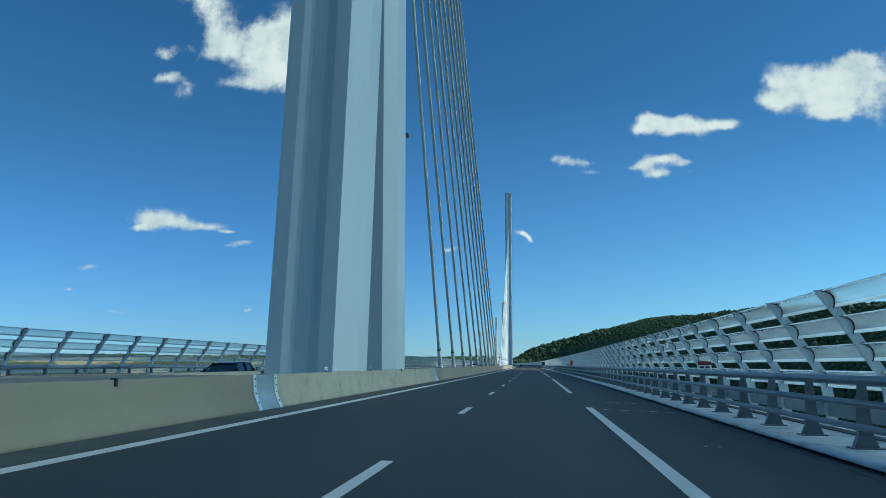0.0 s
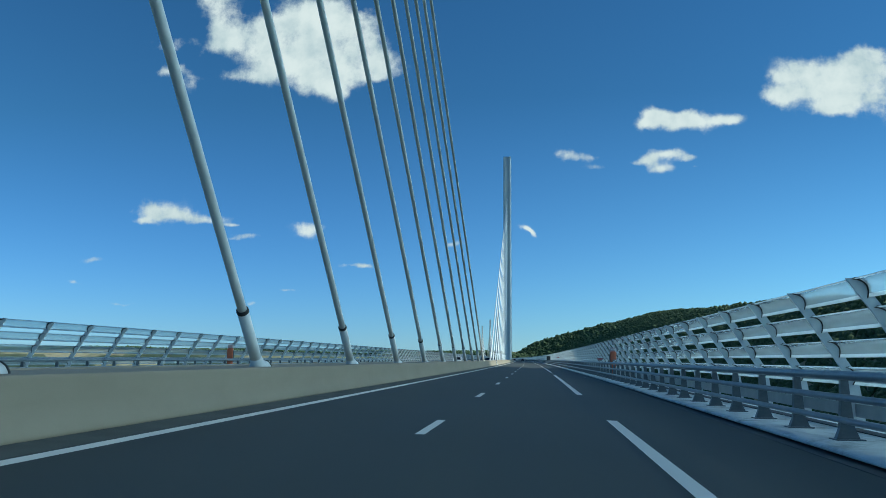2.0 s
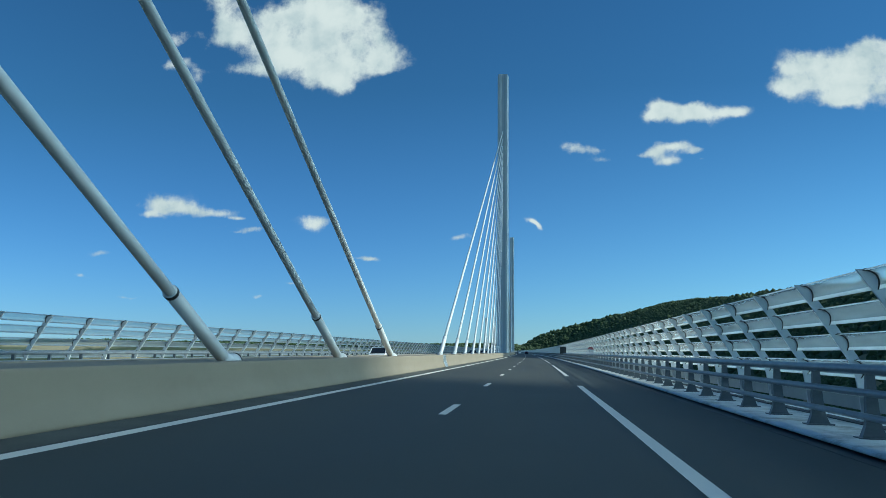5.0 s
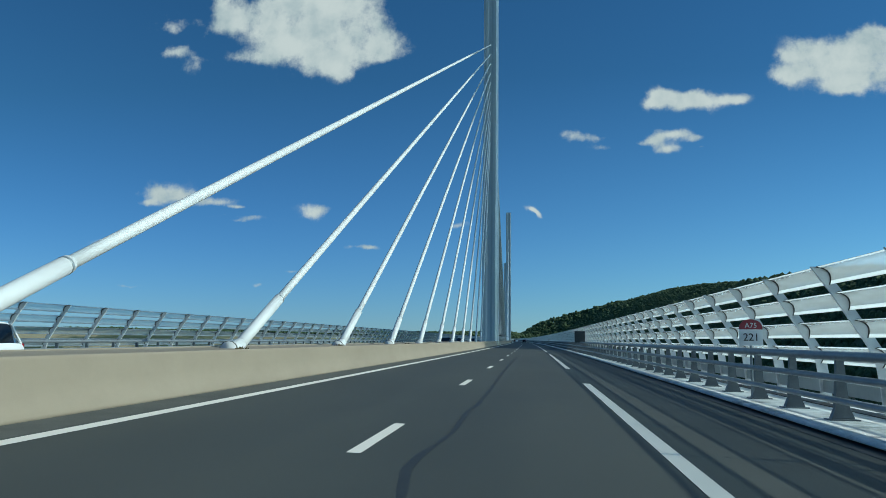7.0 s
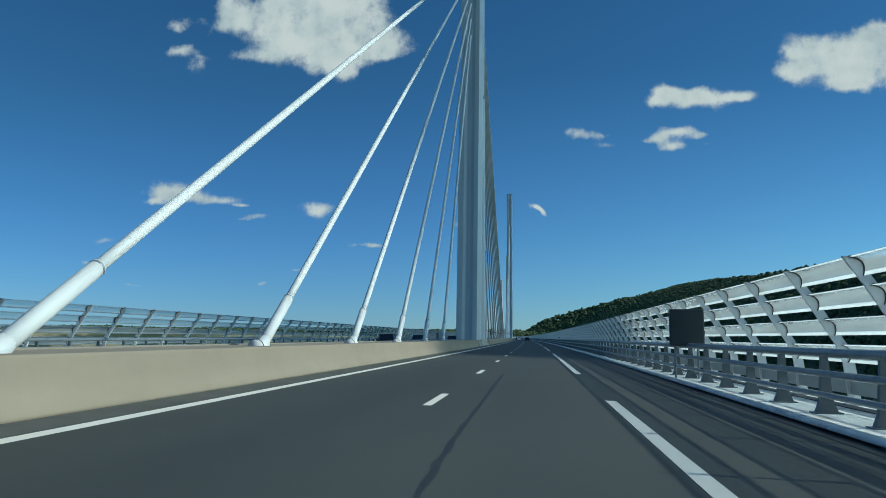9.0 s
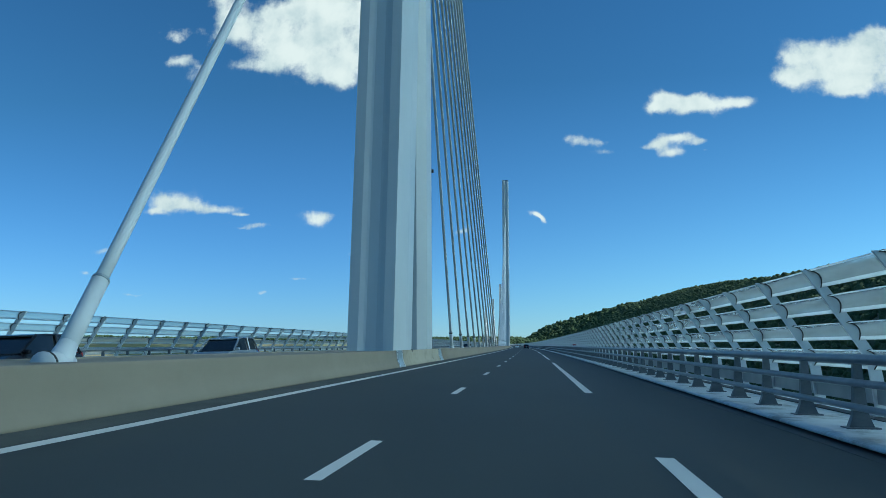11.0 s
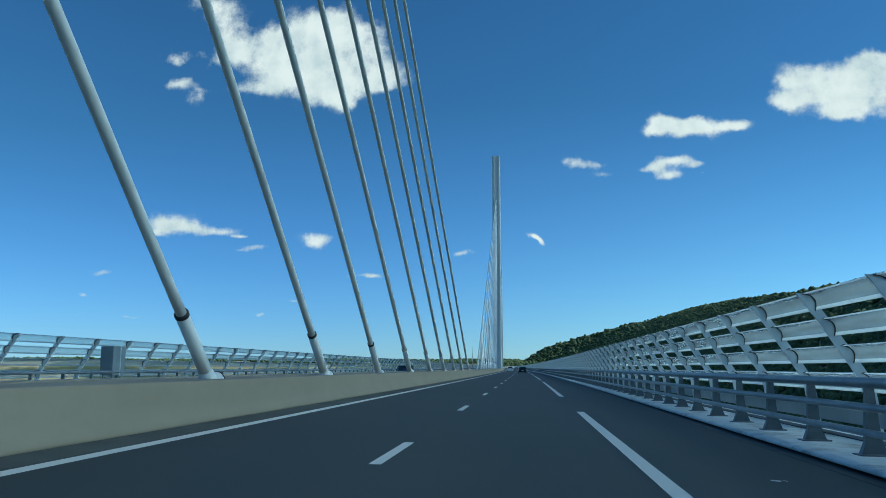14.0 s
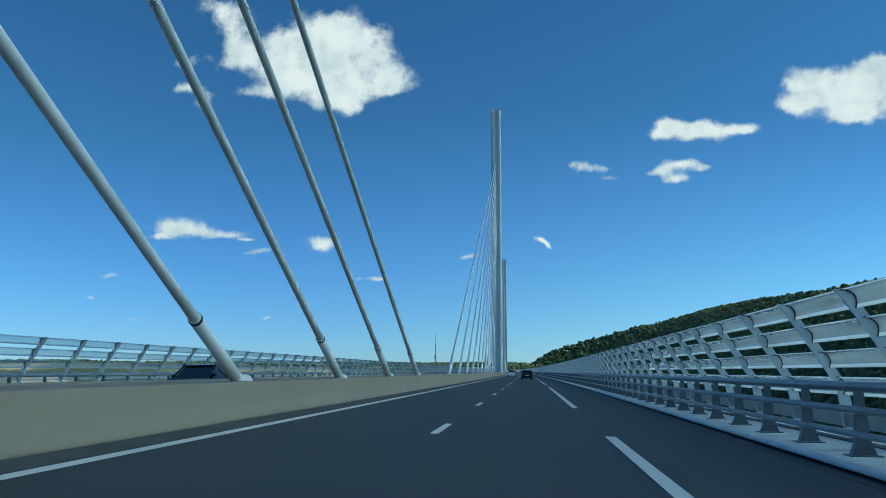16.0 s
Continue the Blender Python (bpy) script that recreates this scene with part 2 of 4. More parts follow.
def concrete(name, a, b, stain, drips=0.1):
    m = Shade(name, 0.85)
    big = m.noise(0.7, 6, 0.65, (1, 0.35, 1))
    drip = m.noise(2.2, 4, 0.6, (1, 1, 0.3))
    grain = m.noise(60, 3)
    tone = m.ramp(big, a, b, 0.3, 0.7)
    tone = m.mix(drips * 0.4, tone, m.ramp(drip, stain, b, 0.36, 0.55))
    blotch = m.noise(1.3, 8, 0.72, (1, 0.8, 1.2))
    tone = m.mix(m.ramp(blotch, (0, 0, 0), (min(1.0, drips * 2.2),) * 3, 0.5, 0.68), tone, stain)
    tone = m.mix(0.15, tone, m.ramp(grain, a, b, 0.3, 0.7))
    m.colour(tone).bump(grain, 0.3, 0.004)
    return m.mat


def road_paint():
    m = Shade("road_paint", 0.7)
    wear = m.noise(14, 6, 0.7)
    grain = m.noise(80, 3)
    m.colour(m.mix(m.ramp(wear, (0, 0, 0), (1, 1, 1), 0.24, 0.36), (0.26, 0.245, 0.22), (0.8, 0.745, 0.67))).bump(grain, 0.3, 0.003)
    return m.mat


def acrylic(name, dust):
    """Clear glossy sheet under a film of dust that scatters the light coming through."""
    m = Shade(name, 0.3)
    clear = m.node("ShaderNodeBsdfTransparent")
    clear.inputs[0].default_value = (0.95, 0.975, 0.975, 1)
    body = clear
    if dust:
        streak = m.noise(3.0, 5, 0.6, (1, 0.25, 4))
        film = m.noise(0.9, 4, 0.6, (1, 0.5, 3))
        m.colour((0.8, 0.86, 0.89))
        lit = m.node("ShaderNodeBsdfTranslucent")
        m.link(m.ramp(streak, (0.88, 0.92, 0.94), (0.95, 0.98, 0.99), 0.3, 0.7), lit.inputs[0])
        haze = m.node("ShaderNodeMixShader")
        haze.inputs[0].default_value = 0.88
        m.link(m.bsdf.outputs[0], haze.inputs[1]), m.link(lit.outputs[0], haze.inputs[2])
        body = m.node("ShaderNodeMixShader")
        amount = m.node("ShaderNodeMapRange")
        amount.inputs["From Min"].default_value, amount.inputs["From Max"].default_value = 0.3, 0.7
        amount.inputs["To Min"].default_value, amount.inputs["To Max"].default_value = dust - 0.05, dust + 0.05
        m.link(film, amount.inputs[0])
        m.link(amount.outputs[0], body.inputs[0])
        m.link(clear.outputs[0], body.inputs[1]), m.link(haze.outputs[0], body.inputs[2])
    gloss = m.node("ShaderNodeBsdfGlossy")
    gloss.inputs["Roughness"].default_value = 0.06
    facing = m.node("ShaderNodeLayerWeight")
    facing.inputs[0].default_value = 0.5
    steep = m.node("ShaderNodeMath")
    steep.operation = "POWER"
    m.link(facing.outputs["Facing"], steep.inputs[0])
    steep.inputs[1].default_value = 5.0
    edge = m.node("ShaderNodeMapRange")
    edge.inputs["To Min"].default_value, edge.inputs["To Max"].default_value = 0.04, 0.9
    m.link(steep.outputs[0], edge.inputs[0])
    both = m.node("ShaderNodeMixShader")
    m.link(edge.outputs[0], both.inputs[0])
    m.link(body.outputs[0], both.inputs[1]), m.link(gloss.outputs[0], both.inputs[2])
    m.link(both.outputs[0], m.nt.nodes["Material Output"].inputs["Surface"])
    return m.mat


def foliage():
    m = Shade("foliage", 0.8)
    spread = m.node("ShaderNodeNewGeometry").outputs["Random Per Island"]
    tone = m.ramp(spread, (0.026, 0.054, 0.02), (0.078, 0.12, 0.043), 0.0, 1.0)
    grain = m.noise(0.35, 4)
    m.colour(m.mix(0.5, tone, m.ramp(grain, (0.022, 0.044, 0.018), (0.076, 0.116, 0.042), 0.3, 0.7)))
    return m.mat


def land():
    m = Shade("land", 0.95)
    fields = m.node("ShaderNodeTexVoronoi")
    fields.inputs["Scale"].default_value = 0.006
    m.link(m.coord, fields.inputs["Vector"])
    sep = m.node("ShaderNodeSeparateColor")
    m.link(fields.outputs["Color"], sep.inputs[0])
    woods = m.noise(0.004, 6, 0.65)
    tone = m.ramp(sep.outputs[0], (0.1, 0.115, 0.06), (0.31, 0.27, 0.165), 0.4, 0.75)
    m.colour(m.mix(m.ramp(woods, (0, 0, 0), (1, 1, 1), 0.47, 0.54), tone, (0.035, 0.055, 0.025)))
    return m.mat


M_ASPHALT = asphalt()
M_TAN = concrete("tan_concrete", (0.25, 0.208, 0.155), (0.3, 0.252, 0.19), (0.21, 0.174, 0.134))
M_GREY = concrete("grey_concrete", (0.36, 0.315, 0.235), (0.47, 0.415, 0.32), (0.23, 0.195, 0.135), 0.3)
M_KERB = concrete("kerb_concrete", (0.68, 0.69, 0.67), (0.86, 0.86, 0.84), (0.3, 0.275, 0.22), 0.4)
M_PAINT = road_paint()
M_STEEL = plain("painted_steel", (0.51, 0.545, 0.56), (0.57, 0.6, 0.61), 0.42, 0, 0.12, 3, 0.02)
M_CABLE = plain("white_sheath", (0.6, 0.62, 0.62), (0.68, 0.69, 0.69), 0.6, 0, 0.12, 0.6, 0)
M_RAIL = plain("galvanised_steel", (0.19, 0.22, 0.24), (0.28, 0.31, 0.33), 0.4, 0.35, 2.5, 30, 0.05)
# safety rail posts, in a darker steel tone than the tubes
M_RAIL_POST = plain("dark_steel_post", (0.11, 0.13, 0.145), (0.17, 0.19, 0.205), 0.45, 0.3, 2.5, 30, 0.1)
M_POST = plain("grey_post_paint", (0.62, 0.63, 0.62), (0.72, 0.73, 0.72), 0.4, 0.0, 2.0, 25, 0.05)
M_DARK = plain("dark_rubber", (0.012, 0.012, 0.013), (0.025, 0.025, 0.026), 0.6)
M_PLATE = plain("cover_plate", (0.6, 0.63, 0.64), (0.7, 0.72, 0.72), 0.45, 0.3, 1.2, 18, 0.05)
M_WHITE = plain("white_paint", (0.68, 0.7, 0.71), (0.8, 0.81, 0.81), 0.45, 0, 3.0, 30, 0.05)
M_NEAR_BLACK = plain("near_black", (0.012, 0.013, 0.014), (0.028, 0.03, 0.032), 0.55, 0, 2.0, 40, 0.2)
M_SEAL = plain("old_sealant", (0.018, 0.02, 0.02), (0.028, 0.03, 0.03), 0.6, 0, 2.0, 40, 0.2)
M_RED = plain("red_paint", (0.26, 0.025, 0.04), (0.32, 0.035, 0.05), 0.4, 0, 3.0, 20, 0.02)
M_SIGN = plain("sign_face", (0.74, 0.76, 0.76), (0.8, 0.81, 0.81), 0.4, 0, 3.0, 20, 0.02)
M_INK = plain("black_ink", (0.012, 0.012, 0.014), (0.02, 0.02, 0.022), 0.5)
M_CABINET = plain("slate_enamel", (0.16, 0.2, 0.23), (0.22, 0.26, 0.29), 0.5, 0.1, 1.5, 20, 0.05)
M_BOARD = plain("dark_board", (0.018, 0.026, 0.03), (0.03, 0.04, 0.045), 0.5, 0, 1.5, 20, 0.05)
M_GLASS = plain("tinted_glass", (0.01, 0.012, 0.014), (0.016, 0.018, 0.02), 0.06, 0, 1.0, 10, 0.0)
M_CARWHITE = plain("white_car_paint", (0.7, 0.71, 0.72), (0.76, 0.77, 0.78), 0.22, 0, 1.0, 30, 0.0)
M_CARDARK = plain("dark_car_paint", (0.012, 0.013, 0.018), (0.02, 0.021, 0.027), 0.2, 0.2, 1.0, 30, 0.0)
M_CARBLUE = plain("blue_grey_car_paint", (0.03, 0.045, 0.07), (0.045, 0.06, 0.09), 0.22, 0.3, 1.0, 30, 0.0)
M_CARSILVER = plain("silver_car_paint", (0.4, 0.42, 0.44), (0.48, 0.5, 0.52), 0.25, 0.6, 1.0, 30, 0.0)
M_RIM = plain("alloy", (0.35, 0.36, 0.37), (0.45, 0.46, 0.47), 0.3, 0.9, 2.0, 30, 0.02)
M_LAMPRED = plain("tail_lamp", (0.3, 0.01, 0.012), (0.38, 0.015, 0.015), 0.15, 0, 2.0, 20, 0.0)
M_LAMPCLEAR = plain("head_lamp", (0.6, 0.62, 0.64), (0.7, 0.72, 0.73), 0.1, 0.3, 2.0, 20, 0.0)
M_DRY = plain("dry_weeds", (0.1, 0.075, 0.03), (0.2, 0.15, 0.06), 0.9, 0, 8.0, 60, 0.3)
M_SHEET = plain("weathered_sheet", (0.3, 0.34, 0.36), (0.4, 0.44, 0.45), 0.38, 0.5, 1.2, 18, 0.05)
M_ACRYLIC = acrylic("dusty_acrylic", 0.38)
M_CLEAR = acrylic("clear_acrylic", 0.0)
# panel edges made opaque to throw the dark stripes that refraction would give
M_RIM_EDGE = acrylic("opaque_acrylic_edge", 0.86)
M_LEAF = foliage()
M_LAND = land()

# ---- helpers for meshes ----


def mesh_of(bm, name, mat, smooth=False):
    bmesh.ops.recalc_face_normals(bm, faces=bm.faces)
    me = bpy.data.meshes.new(name)
    bm.to_mesh(me)
    bm.free()
    me.materials.append(mat)
    if smooth:
        for p in me.polygons:
            p.use_smooth = True
    return me


def part(name, bm, mat, parent=None, label="", smooth=False):
    ob = new(name, bm if isinstance(bm, bpy.types.Mesh) else mesh_of(bm, name, mat, smooth))
    ob.parent = parent
    return tagged(ob, label)


def base(name, m, label, category, group="", kind=""):
    ob = new(name)
    ob.empty_display_size = 0.2
    ob.matrix_world = m
    return tagged(ob, label, category, group, kind)


def scattered(name, me, poses, mat, smooth=False):
    """One mesh of many copies of a small mesh."""
    co = np.array([v.co[:] for v in me.vertices])
    polys = [list(p.vertices) for p in me.polygons]
    verts, faces = [], []
    for k, m in enumerate(poses):
        r = np.array(m)
        verts.append(co @ r[:3, :3].T + r[:3, 3])
        faces += [[i + k * len(co) for i in p] for p in polys]
    out = bpy.data.meshes.new(name)
    out.from_pydata(np.concatenate(verts).tolist(), [], faces)
    for m in me.materials:
        out.materials.append(m)
    out.polygons.foreach_set("material_index", [p.material_index for p in me.polygons] * len(poses))
    out.polygons.foreach_set("use_smooth", [p.use_smooth for p in me.polygons] * len(poses))
    return out


def steps(s0, s1, step):
    n = max(1, round((s1 - s0) / step))
    return [s0 + (s1 - s0) * i / n for i in range(n + 1)]


def sweep(profile, s0, s1, step=8.0, closed=True, bm=None):
    """A profile of (d, z) drawn along the road from s0 to s1."""
    bm = bm or bmesh.new()
    rings = [[bm.verts.new(at(s, d, z)) for d, z in profile] for s in steps(s0, s1, step)]
    n = len(profile)
    for a, b in zip(rings, rings[1:]):
        for i in range(n if closed else n - 1):
            j = (i + 1) % n
            bm.faces.new((a[i], a[j], b[j], b[i]))
    if closed:
        bm.faces.new(rings[0][::-1]), bm.faces.new(rings[-1])
    return bm


def box(bm, x0, x1, y0, y1, z0, z1, m=None, bevel=0.0):
    vs = [bm.verts.new((x, y, z)) for z in (z0, z1) for x, y in ((x0, y0), (x1, y0), (x1, y1), (x0, y1))]
    fs = [bm.faces.new([vs[i] for i in f]) for f in ((3, 2, 1, 0), (4, 5, 6, 7), (0, 1, 5, 4), (1, 2, 6, 5), (2, 3, 7, 6), (3, 0, 4, 7))]
    if bevel:
        edges = list({e for f in fs for e in f.edges})
        bmesh.ops.bevel(bm, geom=edges, offset=bevel, segments=1, affect="EDGES")
    if m:
        bmesh.ops.transform(bm, matrix=m, verts=[v for v in vs if v.is_valid])
    return bm


def tube(bm, a, b, r0, r1=None, sides=10, caps=True, lengths=1):
    a, b = Vector(a), Vector(b)
    r1 = r0 if r1 is None else r1
    q = (b - a).to_track_quat("Z", "X")
    rings = []
    for k in range(lengths + 1):
        p, r = a.lerp(b, k / lengths), r0 + (r1 - r0) * k / lengths
        rings.append([bm.verts.new(p + q @ Vector((r * math.cos(2 * math.pi * i / sides), r * math.sin(2 * math.pi * i / sides), 0))) for i in range(sides)])
    for low, high in zip(rings, rings[1:]):
        for i in range(sides):
            j = (i + 1) % sides
            bm.faces.new((low[i], low[j], high[j], high[i]))
    if caps:
        bm.faces.new(rings[0][::-1]), bm.faces.new(rings[-1])
    return bm


S0, S1 = -130.0, 2260.0
NEAR0, NEAR1 = -45.0, 560.0
SPAN, FIRST = 338.53, 3.26
PYLONS = [FIRST + SPAN * i for i in range(-1, 7)]
SHIFT = [0, 0, -0.3, -0.3, 0, 0, 0, 0]

# ---- land, one sheet to the horizon ----
RIDGE = [(300, -900, -60), (260, -400, -4), (255, 300, 28), (250, 627, 44), (250, 1014, 65), (250, 1376, 82), (250, 1805, 99), (235, 2000, 99), (195, 2150, 93), (150, 2230, 83), (90, 2270, 69), (30, 2290, 53), (5, 2300, 45)]


def ridge_height(x, y):
    best = -1e9
    for (ax, ay, z0), (bx, by, z1) in zip(RIDGE, RIDGE[1:]):
        L = (bx - ax) ** 2 + (by - ay) ** 2
        f = min(1, max(0, ((x - ax) * (bx - ax) + (y - ay) * (by - ay)) / L))
        dist = math.hypot(x - ax - f * (bx - ax), y - ay - f * (by - ay))
        best = max(best, z0 + f * (z1 - z0) - 0.58 * dist - 0.0008 * dist * dist)
    return best


def land_height(x, y):
    n = noise.noise(Vector((x * 0.0016, y * 0.0016, 0.3))) * 30 + noise.noise(Vector((x * 0.006, y * 0.006, 1.3))) * 8
    xc = x - BEND * y * y / 2
    r = math.hypot(x, y - 200)
    rise = min(1, max(0, (r - 1100) / 900))
    if y > 300 and xc > -300:
        rise = min(rise, min(1, max(0, (y - 1900) / 350)))
    rise = rise * rise * (3 - 2 * rise)
    plateau = 0.0115 * r - 14 + 0.35 * n
    h = -190 + n + (plateau + 190 - n) * rise
    h = max(h, ridge_height(x, y) + 0.12 * n)
    return min(h, -7) if abs(xc) < 26 and y < 2400 else h


def build_land():
    xs = sorted({*range(-4600, -1000, 150), *range(-1000, -100, 60), *range(-100, 600, 20), *range(600, 4601, 200)})
    ys = sorted({*range(-2600, 0, 200), *range(0, 2500, 25), *range(2500, 4501, 125)})
    verts = [(x, y, land_height(x, y)) for y in ys for x in xs]
    w = len(xs)
    faces = [(j * w + i, j * w + i + 1, (j + 1) * w + i + 1, (j + 1) * w + i) for j in range(len(ys) - 1) for i in range(w - 1)]
    me = bpy.data.meshes.new("ground")
    me.from_pydata(verts, [], faces)
    me.materials.append(M_LAND)
    for p in me.polygons:
        p.use_smooth = True
    tagged(new("ground", me), "wide valley and plateau with dry fields and woods", "ground", kind="structure")


build_land()


def build_woods():
    """Tree crowns in clumps over the wooded ridge."""
    rng = np.random.default_rng(4)
    ico = bmesh.new()
    bmesh.ops.create_icosphere(ico, subdivisions=1, radius=1)
    unit = np.array([v.co[:] for v in ico.verts])
    tri = np.array([[v.index for v in f.verts] for f in ico.faces])
    ico.free()
    verts, faces, n = [], [], 0
    tries = 0
    while n < 64000 and tries < 260000:
        tries += 1
        y = rng.uniform(150, 2330)
        x = rng.uniform(-20, 300)
        r = ridge_height(x, y)
        if r < -50 or land_height(x, y) - r > 15:
            continue
        size = rng.uniform(1.2, 2.7)
        z = land_height(x, y)
        for k in range(2):
            c = np.array([x, y, z + size * (0.7 + 0.35 * k)]) + rng.normal(0, size * 0.4, 3) * (1, 1, 0.3)
            q = unit * (1 + rng.uniform(-0.3, 0.3, (len(unit), 1))) * np.array([1.05, 1.05, 1.1]) * size * (1 - 0.3 * k)
            verts.append(q + c)
            faces.append(tri + n * len(unit))
            n += 1
    me = bpy.data.meshes.new("woods")
    me.from_pydata(np.concatenate(verts).tolist(), [], np.concatenate(faces).tolist())
    me.materials.append(M_LEAF)
    tagged(new("woods", me), "dense green broadleaf wood on the hillside", "woods", kind="stuff")


build_woods()


def build_far_woods():
    """Copses and belts of trees on the far plateau."""
    rng = np.random.default_rng(9)
    ico = bmesh.new()
    bmesh.ops.create_icosphere(ico, subdivisions=1, radius=1)
    unit = np.array([v.co[:] for v in ico.verts])
    tri = np.array([[v.index for v in f.verts] for f in ico.faces])
    ico.free()
    verts, faces, n = [], [], 0
    for k in range(26000):
        x, y = rng.uniform(-1900, 200), rng.uniform(2270, 3700)
        if abs(x - BEND * y * y / 2) < 22 and y < 2420:
            continue
        wood = noise.noise(Vector((x * 0.0045, y * 0.0045, 7.7))) + 0.4 * noise.noise(Vector((x * 0.02, y * 0.02, 2.2)))
        if wood < 0.08 and not (x > -90 and y < 2700):
            continue
        size = rng.uniform(2.5, 5.0)
        c = np.array([x, y, land_height(x, y) + size * rng.uniform(0.5, 1.2)])
        verts.append(unit * (1 + rng.uniform(-0.3, 0.3, (len(unit), 1))) * size + c)
        faces.append(tri + n * len(unit))
        n += 1
    for k in range(9000):
        x, y = rng.uniform(-160, 190), rng.uniform(1950, 2520)
        if abs(x - BEND * y * y / 2) < 20 and y < 2420:
            continue
        size = rng.uniform(2.2, 4.6)
        c = np.array([x, y, land_height(x, y) + size * rng.uniform(0.5, 1.3)])
        verts.append(unit * (1 + rng.uniform(-0.3, 0.3, (len(unit), 1))) * size + c)
        faces.append(tri + n * len(unit))
        n += 1
    me = bpy.data.meshes.new("far_woods")
    me.from_pydata(np.concatenate(verts).tolist(), [], np.concatenate(faces).tolist())
    me.materials.append(M_LEAF)
    tagged(new("far_woods", me), "dark copses and tree belts on the far plateau", "woods", kind="stuff")


build_far_woods()

# ---- two cumulus clouds that stand before the sun ----
def cloud_vapour():
    m = Shade("cloud_vapour", 1.0)
    thin = m.node("ShaderNodeBsdfTransparent")
    thin.inputs[0].default_value = (0.92, 0.98, 0.98, 1)
    lit = m.node("ShaderNodeBsdfTranslucent")
    lit.inputs[0].default_value = (0.9, 0.92, 0.94, 1)
    both = m.node("ShaderNodeMixShader")
    both.inputs[0].default_value = 0.7
    m.link(thin.outputs[0], both.inputs[1]), m.link(lit.outputs[0], both.inputs[2])
    m.link(both.outputs[0], m.nt.nodes["Material Output"].inputs["Surface"])
    return m.mat


M_CLOUD = cloud_vapour()


def cumulus(s0, s1, width):
    """A flat-bottomed heap of vapour over the line between the sun and the deck from s0 to s1."""
    mid = at((s0 + s1) / 2, -40, 0) + sun_way * 1300
    half = (s1 - s0) / 2
    bm = bmesh.new()
    bmesh.ops.create_icosphere(bm, subdivisions=4, radius=1)
    for v in bm.verts:
        x, y, z = v.co
        r = (abs(x) ** 6 + abs(y) ** 6 + abs(z) ** 6) ** (1 / 6)
        p = v.co / r
        f = 1 + 0.1 * noise.noise(v.co * 3.1) * abs(z)
        v.co = (p.x * width * f, p.y * half, p.z * (90 if z > 0 else 25) * (f + 0.5 * noise.noise(v.co * 4.0)))
    tagged(part("cloud", bm, M_CLOUD, smooth=True), "white fair-weather cumulus cloud high in the sky", "cloud", "clouds", "structure").location = mid


cumulus(-260, 150, 145)
cumulus(287, 1150, 145)

# ---- deck and carriageways ----
K0 = 12.55          # foot of the kerb
Z0 = deck_z(K0)
for side, word in ((1, "right"), (-1, "left")):
    ys = [1.0, 6.3, K0 + 0.3]
    prof = [(side * d, deck_z(d)) for d in ys] + [(side * d, -0.9) for d in ys[::-1]]
    road_ob = part("road", sweep(prof, S0, S1, 10), M_ASPHALT)
    tagged(road_ob, "dark worn asphalt carriageway of a motorway bridge", "road", kind="structure")
deck_prof = [(-15.6, -0.42), (-12.9, -0.93), (12.9, -0.93), (15.6, -0.42), (15.6, -0.95), (8, -3.2), (2, -4.4), (-2, -4.4), (-8, -3.2), (-15.6, -0.95)]
tagged(part("deck", sweep(deck_prof, S0, S1, 10), M_STEEL), "pale grey painted steel box girder bridge deck", "bridge deck", kind="structure")

# road lines, 4 mm proud
def line(name, d, w, s0, s1, parent, step=13.0):
    bm = bmesh.new()
    ss = steps(s0, s1, step)
    rows_ = [[bm.verts.new(at(s, d + o, deck_z(d + o) + 0.005)) for o in (-w / 2, w / 2)] for s in ss]
    for a, b in zip(rows_, rows_[1:]):
        bm.faces.new((a[0], a[1], b[1], b[0]))
    return part(name, bm, M_PAINT, parent)


marks = base("road_marking", pose(0, 0, 0), "white painted lane and edge lines on the asphalt", "road marking", kind="structure")
for side in (1, -1):
    line("solid_line", side * 2.7, 0.24, S0, S1, marks)
    i = -9
    while 1.357 + 13 * i < 900:
        line("lane_dash", side * 6.27, 0.16, 1.357 + 13 * i, 4.4 + 13 * i, marks)
        i += 1
    for i in range(-3, 20):
        line("edge_dash", side * 9.755, 0.22, 6.9 + 51.5 * i, 6.9 + 38.6 + 51.5 * i, marks)

# ---- median barrier ----
BAR = [(1.8, -0.06), (1.79, 0.0), (1.765, 0.06), (1.73, 0.13), (1.69, 0.21), (1.66, 0.3), (1.64, 0.4), (1.613, 0.71), (1.611, 0.745), (1.605, 0.76), (1.57, 0.77)]


def median(name, s0, s1, mat, label, open_top=False):
    """A solid median with a flat top, or two parapets with a trough between them."""
    if open_top:
        top = [(1.36, 0.765), (1.33, 0.745), (1.31, 0.2), (-1.31, 0.2), (-1.33, 0.745), (-1.36, 0.765)]
    else:
        top = [(1.53, 0.768), (1.52, 0.745), (1.5, 0.74), (-1.5, 0.74), (-1.52, 0.745), (-1.53, 0.768)]
    prof = BAR + top + [(-d, z) for d, z in BAR[::-1]]
    return tagged(part(name, sweep(prof, s0, s1, 6), mat, smooth=True), label, "barrier", kind="structure")


